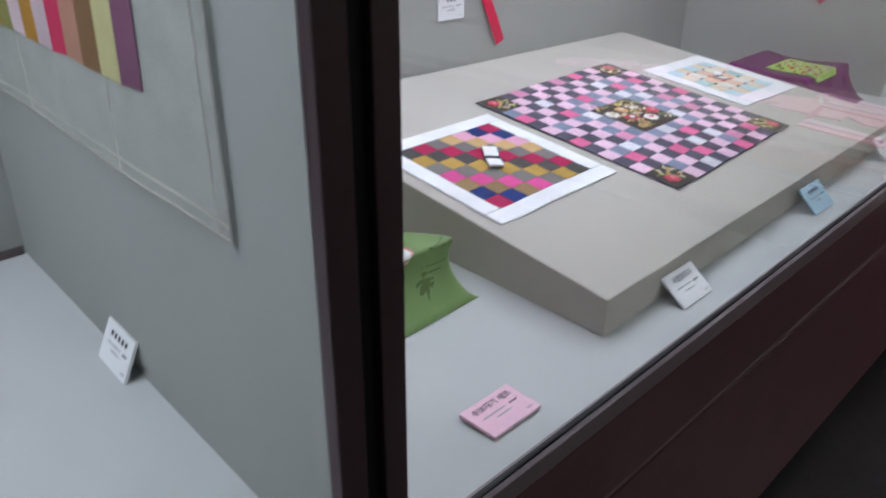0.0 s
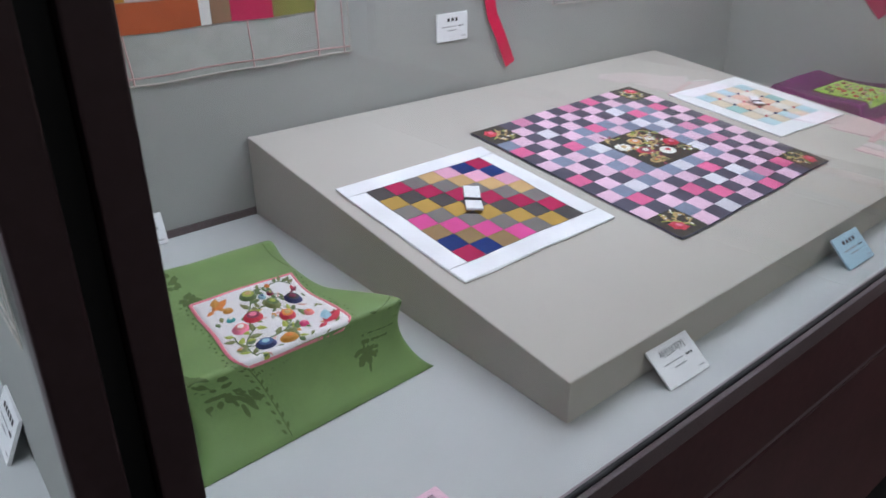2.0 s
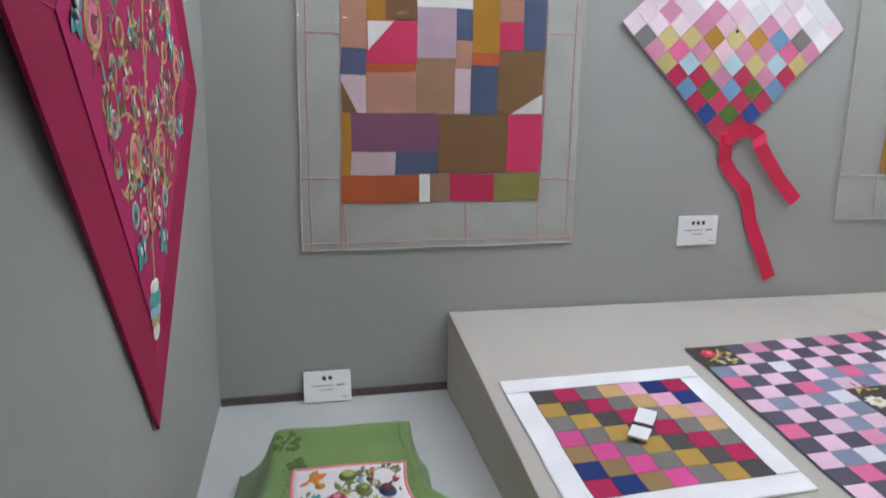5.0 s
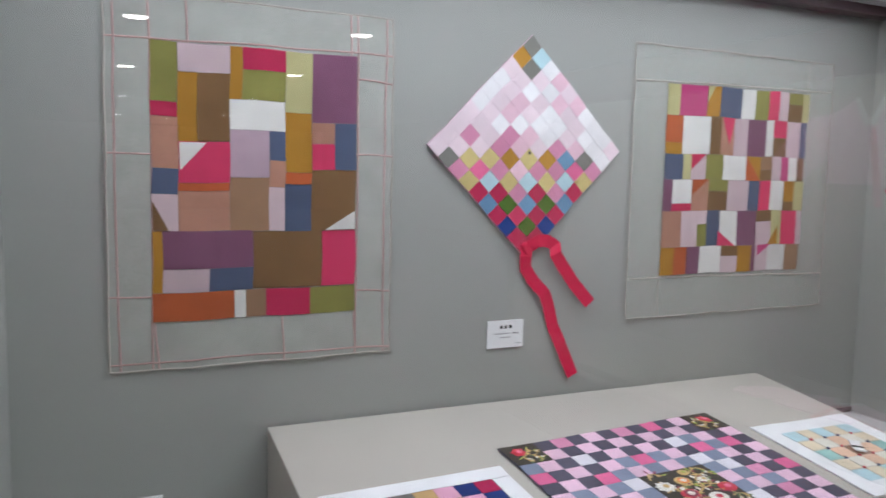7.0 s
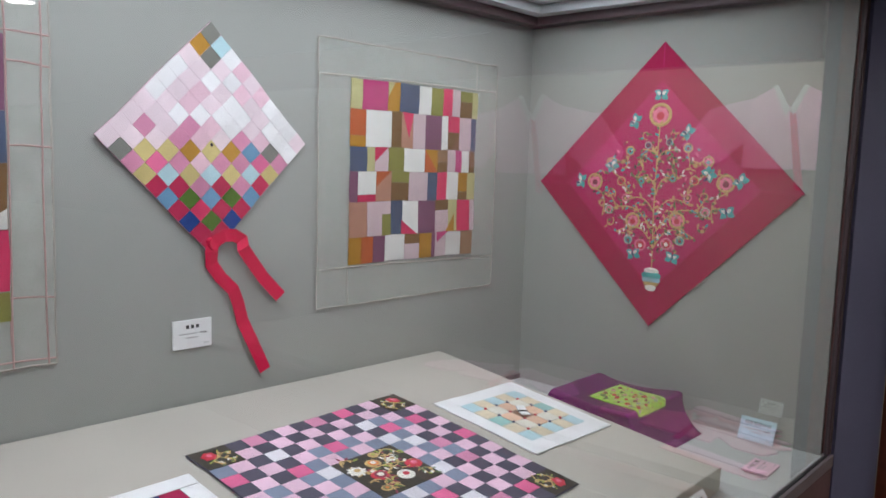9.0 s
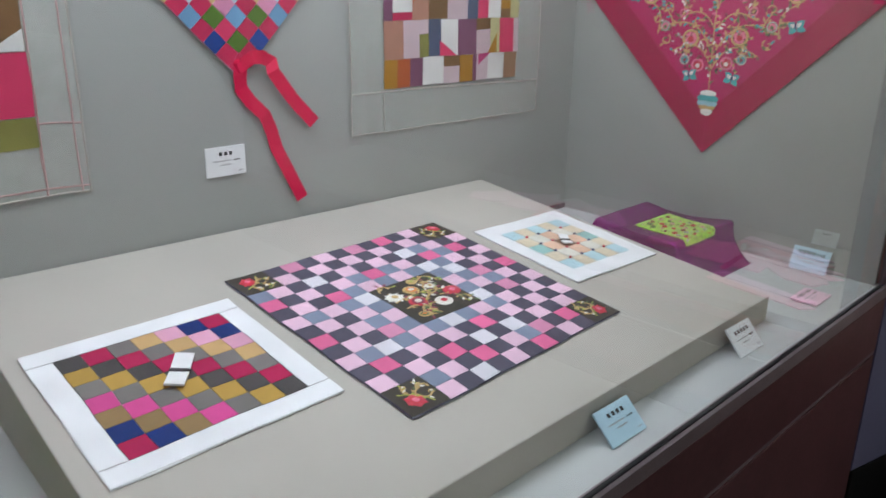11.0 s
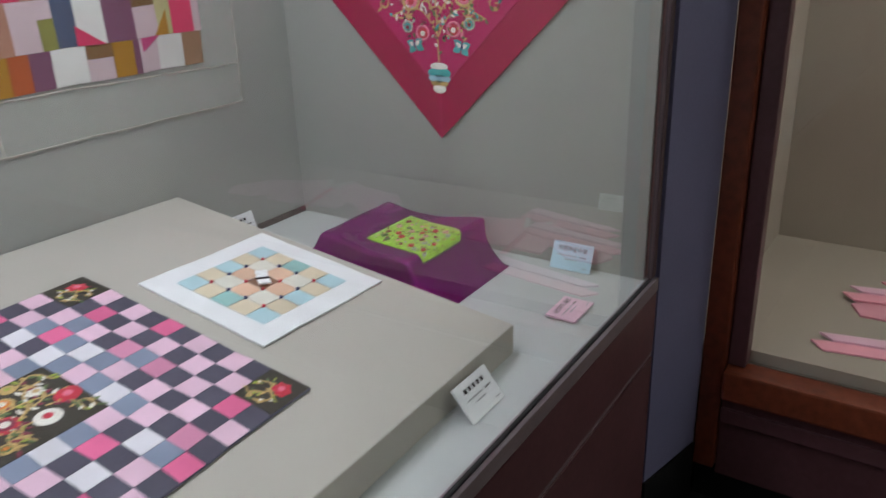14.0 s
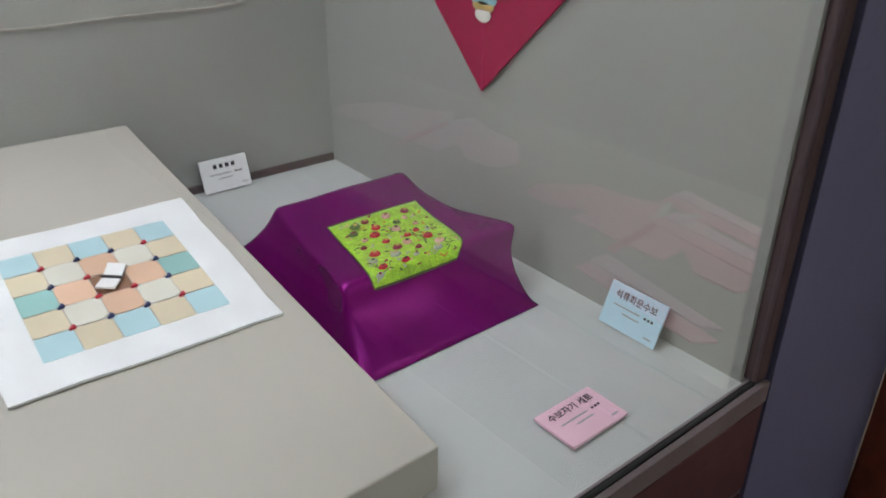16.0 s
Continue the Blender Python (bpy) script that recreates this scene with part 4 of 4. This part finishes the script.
# ---------- draped cloths ----------
def smooth(t):
    t = min(max(t, 0.0), 1.0)
    return t * t * (3 - 2 * t)


def across(quad, u, v):
    """A point between four corners: front left, front right, back right, back left."""
    p, q, r, t = (Vector(c) for c in quad)
    return (p * (1 - u) + q * u) * (1 - v) + (t * (1 - u) + r * u) * v


def drape_map(top, foot, wrinkle, seed, bow, pull):
    """Cloth over a low box. u and v run from 0 to 1 over the box's top; past it the cloth falls to the foot's outline.
    bow draws the left and right sides of the top in, pull those of the foot."""
    def f(u, v, h):
        tx = max(-u, u - 1, 0.0) / .34
        ty = max(-v, v - 1, 0.0) / .34
        uc, vc = min(max(u, 0), 1), min(max(v, 0), 1)
        t = max(tx, ty)
        upper = across(top, uc, vc)
        mid = max(math.sin(math.pi * vc), 0.0) ** 1.4
        upper.x += mid * (bow[0] * max(.5 - uc, 0) - bow[1] * max(uc - .5, 0)) * 2
        a, b = (u + .34) / 1.68, (v + .34) / 1.68
        lower = across(foot, a, b)
        side = max(math.sin(math.pi * b), 0.0) ** 1.6
        lower.x += side * (pull[0] * max(.5 - a, 0) - pull[1] * max(a - .5, 0)) * 2
        # a rounded shoulder, then an almost straight fall
        p = upper.lerp(lower, t ** .9)
        fall = (t * t * 1.9 if t < .25 else t * .95 - .119) / .831
        p.z = upper.z * (1 - min(fall, 1.0)) + lower.z * min(fall, 1.0)
        edge = max(abs(uc - .5), abs(vc - .5)) * 2
        p.z -= .008 * (1 - edge) + .010 * mid * smooth(edge) * (1 - t)
        p.z += .016 * min(tx, ty) * (1 - t)
        w = noise.noise(Vector((p.x * 13 + seed, p.y * 13, seed)))
        fine = noise.noise(Vector((p.x * 34, p.y * 34 + seed, 5)))
        swell = 1 - abs(2 * t - 1) if t else .3
        p.x += wrinkle * (w + .3 * fine) * swell
        p.y += wrinkle * .6 * noise.noise(Vector((p.x * 11, p.y * 13 + seed, 3))) * swell
        p.z = max(p.z + wrinkle * .45 * (w + .4 * fine) * swell, .0012) + h
        return p
    return f


def softened(f, rounds, n=60):
    """The same cloth with its creases rounded: a grid of points of f, averaged with their neighbours, and read between."""
    step = 1.68 / n
    grid = np.array([[f(-.34 + step * i, -.34 + step * j, 0) for i in range(n + 1)] for j in range(n + 1)])
    for k in range(rounds):
        inner = (grid[:-2, 1:-1] + grid[2:, 1:-1] + grid[1:-1, :-2] + grid[1:-1, 2:]) / 4
        grid[1:-1, 1:-1] = .35 * grid[1:-1, 1:-1] + .65 * inner
        for rim in (grid[0], grid[-1], grid[:, 0], grid[:, -1]):
            rim[1:-1] = .5 * rim[1:-1] + .25 * (rim[:-2] + rim[2:])
    def g(u, v, h):
        a, b = min(max((u + .34) / step, 0), n - .001), min(max((v + .34) / step, 0), n - .001)
        i, j = int(a), int(b)
        a, b = a - i, b - j
        p = (grid[j, i] * (1 - a) + grid[j, i + 1] * a) * (1 - b) + (grid[j + 1, i] * (1 - a) + grid[j + 1, i + 1] * a) * b
        return Vector((p[0], p[1], max(p[2], .0012) + h))
    return g


def patch_map(P, quad):
    """A four-sided piece of a cloth, by the u and v of its corners; x and y run from 0 to 1 over it."""
    flat = [(u, v, 0) for u, v in quad]
    def f(x, y, h):
        c = across(flat, x, y)
        return P(c.x, c.y, h)
    return f


def draped(name, f, label, base, silk, n=44):
    ob = thing(name, base, label, "wrapping cloth", "draped wrapping cloths")
    bm = sheet(f, -.34, 1.34, -.34, 1.34, n, n, .0012, 0)
    part("cloth", bm, silk, ob, smooth=True)
    return ob


# green cloth with a white embroidered panel
GF = softened(drape_map(((.020, -.684, .104), (.384, -.698, .112), (.326, -.372, .116), (.104, -.368, .118)), ((.012, -.750, 0), (.396, -.729, 0), (.362, -.320, 0), (.044, -.318, .010)), .020, 2.0, (.020, .046), (-.012, .030)), 6)
GREEN = draped("green_wrapping_cloth", GF, "green damask silk cloth draped over a box, with an embroidered panel", (.2, -.55, 0), GREEN_SILK, 56)
QG = patch_map(GF, ((.25, -.060), (.70, -.065), (.91, .60), (.15, .61)))
part("panel", sheet(QG, 0, 1, 0, 1, 18, 18, .0014, .0014), WHITE_SILK, GREEN, "white silk embroidered panel", True)
def edging(parent, Q, width, material, label):
    bm = bmesh.new()
    for a, b in (((0, 0), (1, 0)), ((1, 0), (1, 1)), ((1, 1), (0, 1)), ((0, 1), (0, 0))):
        strip_bm(Q, bend(a, b, 0, 14), width, .0026, .0014, bm)
    part("piping", bm, material, parent, label)
edging(GREEN, QG, .030, PINK_PIPING, "pink piping round the panel")
lines = [bend((.16, .10), (.30, .45), .15, 10), bend((.22, .25), (.12, .42), .2, 8), bend((.36, .28), (.60, .40), -.15, 10), bend((.48, .22), (.66, .28), .2, 8), bend((.24, .60), (.42, .80), -.1, 10),
         bend((.34, .60), (.56, .66), .15, 9), bend((.60, .50), (.78, .46), .2, 9), bend((.50, .36), (.54, .14), .2, 8), bend((.44, .84), (.66, .90), .2, 9), bend((.60, .70), (.80, .68), .2, 9), bend((.70, .92), (.92, .86), .2, 8), bend((.16, .12), (.24, .05), .3, 6)]
sprays(GREEN, QG, lines, .013, T["leaf"], .0030, 51, .095, ("leaf", "moss", "leaf", "moss", "lime"), .036)
for x, y, r, a, b, c in ((.297, .215, .074, "navy", "sky", "blue"), (.474, .175, .068, "amber", "orange", "amber"), (.195, .49, .064, "pink", "white", "rose"), (.332, .577, .072, "red", "pink", "wine"), (.596, .465, .072, "red", "gold", "orange"),
                         (.569, .664, .076, "moss", "lime", "leaf"), (.427, .853, .070, "leaf", "gold", "lime"), (.805, .656, .080, "navy", "wine", "black"), (.533, .787, .038, "sky", "blue", "sky"), (.787, .411, .044, "rose", "orange", "rose"),
                         (.64, .80, .036, "wine", "gold", "black"), (.178, .639, .032, "teal", "white", "teal"), (.21, .76, .036, "amber", "gold", "amber"), (.666, .289, .042, "fuchsia", "pink", "fuchsia"), (.67, .91, .028, "orange", "red", "orange")):
    flower(GREEN, QG, x, y, r * 1.12, a, b, .0032, 0, .9, ring=c)
def scatter(parent, P, seed, dyes, count, lo, hi, h):
    """Many small loose stitches over a panel."""
    rnd = random.Random(seed)
    for dye in dyes:
        bm = bmesh.new()
        for i in range(count):
            leaf(bm, P, rnd.uniform(.05, .95), rnd.uniform(.05, .95), rnd.uniform(lo, hi), rnd.uniform(lo, hi) * .45, rnd.uniform(0, 6.28), h, .0007)
        part("leaves", bm, T[dye], parent)
scatter(GREEN, QG, 71, ("leaf", "moss", "sage", "moss", "blush", "amber"), 9, .05, .10, .0029)
def bird(parent, P, x, y, s, body, wing):
    b = part("bird_shape", leaf(bmesh.new(), P, x, y, s, s * .55, .5, .0034, .0016), T[body], parent)
    part("wing", leaf(bmesh.new(), P, x + s * .15, y + s * .1, s * .7, s * .4, 1.1, .0050, .0012), T[wing], b)
    part("tail", leaf(bmesh.new(), P, x + s * .1, y, s * .45, s * .25, 3.6, .0034, .0010), T[body], b)
bird(GREEN, QG, .80, .20, .23, "red", "sky")
bird(GREEN, QG, .11, .83, .18, "orange", "amber")
bird(GREEN, QG, .86, .76, .10, "wine", "red")
# woven figures in the silk
fig = bmesh.new()
rnd = random.Random(8)
for cu, cv, k in ((.10, .84, .12), (.92, -.09, .13), (.10, -.13, .12), (.84, -.20, .07), (.17, .66, .07), (.06, .02, .06)):
    for i in range(26):
        a = rnd.uniform(0, 6.28)
        d = rnd.uniform(.15, 1) * k
        bloom = rnd.random() < .3
        blob(fig, GF, cu + d * math.cos(a), cv + d * math.sin(a) * .8, *((.021, .018) if bloom else (.026, .011)), a + rnd.uniform(-.5, .5), .0014, .0003, 5 if bloom else 0, 10)
part("woven_figures", fig, GREEN_FIGURE, GREEN, "darker woven flower figures")
fig = bmesh.new()
for i in range(17):
    leaf(fig, GF, .235 + (.012 if i % 2 else -.008), -.07 - i * .0155, .026, .014, (.6 if i % 2 else 2.5), .0014, .0003)
for k in range(22):
    q = k / 21
    leaf(fig, QG, q, -.055 - .02 * (k % 2), .030, .02, 1.2 + k, .0014, .0003)
    leaf(fig, QG, -.045 - .02 * (k % 2), q, .030, .02, .3 + k, .0014, .0003)
    leaf(fig, QG, 1.045 + .02 * (k % 2), q, .030, .02, .3 + k, .0014, .0003)
part("woven_border", fig, GREEN_FIGURE, GREEN)
bm = bmesh.new()
strip_bm(GF, bend((.245, -.06), (.245, -.33), 0, 12), .006, .0014, .0005, bm)
strip_bm(GF, bend((.97, .66), (.90, .99), .06, 12), .006, .0014, .0005, bm)
strip_bm(GF, bend((.84, -.03), (1.02, .10), .06, 8), .006, .0014, .0005, bm)
part("seam", bm, GREEN_FIGURE, GREEN)

# purple cloth with a lime embroidered panel
VF = softened(drape_map(((1.942, -.640, .102), (2.276, -.648, .106), (2.244, -.366, .112), (2.000, -.350, .102)), ((1.925, -.720, 0), (2.244, -.714, 0), (2.300, -.290, 0), (1.915, -.290, 0)), .016, 7.0, (.004, .026), (0, .012)), 11)
VIOLET = draped("purple_wrapping_cloth", VF, "purple satin cloth draped over a box, with a lime embroidered panel", (2.1, -.5, 0), PURPLE_SATIN, 56)
QV = patch_map(VF, ((.15, -.09), (.62, -.09), (.82, .61), (.19, .61)))
part("panel", sheet(QV, 0, 1, 0, 1, 18, 20, .0014, .0014), LIME_SILK, VIOLET, "lime green silk embroidered panel", True)
edging(VIOLET, QV, .016, GREEN_FIGURE, "dark green edging")
lines = [bend((.16, .16), (.10, .34), .2, 8), bend((.14, .12), (.24, .22), -.2, 8), bend((.52, .52), (.70, .36), .3, 9), bend((.40, .62), (.60, .58), .2, 9), bend((.76, .30), (.86, .16), .2, 8)]
sprays(VIOLET, QV, lines, .008, T["leaf"], .0030, 61, .055, ("leaf", "moss"), .07)
scatter(VIOLET, QV, 72, ("leaf", "sage", "blush", "moss", "sage", "wine", "amber"), 12, .035, .075, .0029)
rnd = random.Random(9)
for i in range(30):
    x, y = .10 + .80 * ((i * .7549) % 1), .09 + .82 * ((i * .5698) % 1)
    flower(VIOLET, QV, x, y, rnd.uniform(.032, .056), rnd.choice(("red", "wine", "sage", "blush", "sage", "leaf", "red")), rnd.choice(("gold", "wine", "black")), .0032, 0, .8)


# ---------- caption cards ----------
def text_mesh(body, size):
    cu = bpy.data.curves.new("title", "FONT")
    cu.body, cu.size, cu.align_x, cu.align_y, cu.extrude, cu.offset = body, size, "CENTER", "CENTER", 0.0001, 0.00025
    tmp = new("title", cu)
    dg = bpy.context.evaluated_depsgraph_get()
    me = bpy.data.meshes.new_from_object(tmp.evaluated_get(dg))
    bpy.data.objects.remove(tmp)
    return me


def card(m, stock, label, title="", marks=4, w=.098, high=.064):
    c = thing("caption_card", m, label, "caption card", "caption cards of the exhibits")
    part("board", boxed(-w / 2, w / 2, 0, high, -.004, 0, bevel=.0006, m=m), stock, c)
    if title:
        me = text_mesh(title, .0132)
        me.materials.append(INK)
        ob = new("title", me)
        ob.parent = c
        ob.matrix_basis = pose(0, high * .76, .0004)
    else:
        for i in range(marks):
            x = (i - (marks - 1) / 2) * .0125
            part("title_bar", boxed(x - .0038, x + .0038, high * .70, high * .82, 0, .0004, m=m), INK, c)
    for y, a, b in ((.52, -.34, .12), (.38, -.16, .14), (.14, .30, .42)):
        part("text_bar", boxed(w * a, w * b, high * y - .0012, high * y + .0012, 0, .0004, m=m), INK_GREY, c)
    for k in range(3):
        part("name_bar", boxed(w * (.20 + .06 * k), w * (.24 + .06 * k), high * .52 - .0017, high * .52 + .0017, 0, .0004, m=m), INK, c)
    return c


def leaning(x, y, z, back, turn=0.0):
    """A card's frame at the middle of its foot, leaning back by so many degrees, facing the glass when turn is 0."""
    return Matrix.Translation((x, y, z)) @ Matrix.Rotation(radians(turn), 4, "Z") @ Matrix.Rotation(radians(90 - back), 4, "X")


card(Matrix.Translation((1.055, -.0045, .303)) @ Matrix.Rotation(radians(90), 4, "X"), CARD, "white caption card fixed flat on the back wall", marks=3, high=.067)
card(leaning(.218, -.030, .004, 18), CARD, "white caption card leaning on the back wall behind the green cloth", marks=2)
card(leaning(2.062, -.030, .004, 18), CARD, "white caption card leaning on the back wall beside the plinth", marks=4)
card(leaning(.663, -1.003, .003, 52), CARD, "white caption card leaning on the plinth's front", "사선보자기", 5)
card(leaning(1.230, -.994, .003, 46), CARD_BLUE, "pale blue caption card leaning on the plinth's front", marks=4)
card(leaning(1.704, -.978, .003, 40), CARD, "white caption card leaning on the plinth's front", marks=5)
card(Matrix.Translation((.180, -1.003, .0075)) @ Matrix.Rotation(radians(1), 4, "Z") @ Matrix.Rotation(radians(2), 4, "X"), CARD_PINK, "pale pink caption card lying on the deck beside the green cloth", "수보자기 세트", 6)
card(Matrix.Translation((2.099, -.967, .0075)) @ Matrix.Rotation(radians(2), 4, "Z") @ Matrix.Rotation(radians(2), 4, "X"), CARD_PINK, "pale pink caption card lying on the deck beside the purple cloth", "수보자기 세트", 6)
card(leaning(2.284, -.846, .003, 22, -90), CARD_BLUE, "pale blue caption card leaning on the end wall", "석류화문수보", 6)
card(leaning(-.010, -.765, .003, 20, 87), CARD_BLUE, "pale blue caption card leaning on the partition beside the green cloth", marks=4)
card(leaning(-.158, -.500, .003, 25, -93), CARD, "white caption card leaning on the partition in the neighbouring case", marks=5)


# ---------- in the corner case ----------
PALE_PINK = cloth("pale_pink_silk", (0.88, 0.38, 0.48), 0.6, 0.2)
LIGHT_PINK = cloth("light_pink_silk", (0.90, 0.56, 0.72), 0.6, 0.2)
ROSE_SILK = cloth("rose_silk", (0.78, 0.10, 0.20), 0.6, 0.2)


def jacket(m, silk, label, s=1.0):
    """A short traditional jacket spread flat: body, two sleeves, collar and tie."""
    j = thing("silk_jacket", m, label, "jacket", "jackets in the corner case")
    k = m @ Matrix.Scale(s, 4)
    part("body", prism([(-.22, 0), (.22, 0), (.19, .34), (.08, .40), (0, .30), (-.08, .40), (-.19, .34)], .002, .012, k, .003), silk, j)
    for q in (-1, 1):
        pts = [(q * .185, .345), (q * .195, .14), (q * .34, .02), (q * .50, .02), (q * .54, .12), (q * .40, .30)]
        part("sleeve", prism(pts if q < 0 else pts[::-1], .001, .011, k, .003), silk, j)
        part("collar", prism([(q * .085, .405), (q * .06, .405), (0, .29), (q * .02, .26)][::q], .012, .016, k), COTTON, j)
    part("tie", prism([(-.03, .27), (.0, .28), (-.05, -.10), (-.09, -.10)], .012, .016, k), ROSE_SILK, j)


def on_case_back(y, z):
    return Matrix.Translation((EB - .003, y, z)) @ Matrix.Rotation(radians(-90), 4, "Z") @ Matrix.Rotation(radians(90), 4, "X")


jacket(on_case_back(-1.57, .76), LIGHT_PINK, "light pink silk jacket hung on the corner case's back wall", .85)
jacket(on_case_back(-2.86, .70), LIGHT_PINK, "light pink silk jacket hung farther along the back wall")
jacket(Matrix.Translation((3.0, -1.75, EZ)) @ Matrix.Rotation(radians(-87), 4, "Z"), PALE_PINK, "pale pink silk jacket laid flat on the corner case's deck", .7)
jacket(Matrix.Translation((3.04, -2.70, EZ)) @ Matrix.Rotation(radians(-96), 4, "Z"), LIGHT_PINK, "light pink silk jacket laid flat farther along the deck", .8)
card(leaning(EB - .03, -1.55, EZ + .003, 18, -90), CARD, "white caption card leaning on the corner case's back wall", marks=3)


def sash(x, y, turn, label, z=EZ):
    """A folded silk sash end with a notched tip."""
    m = Matrix.Translation((x, y, z)) @ Matrix.Rotation(radians(turn), 4, "Z")
    sh = thing("folded_garment", m, label, "garment", "folded garments on the corner case's deck")
    part("under_fold", prism([(0, 0), (.028, -.05), (.40, -.055), (.40, .02)], .001, .007, m, .002), PALE_PINK, sh)
    part("upper_fold", prism([(.02, .035), (.05, .0), (.40, -.01), (.40, .045)], .007, .014, m, .002), LIGHT_PINK, sh)


sash(2.79, -1.31, -80, "pale pink folded silk sash on the beige deck")
sash(3.27, -1.42, -78, "pink folded silk sash beside a laid-out jacket")
sash(3.12, -1.335, -80, "pink folded silk sash laid on a pink jacket", EZ + .0088)
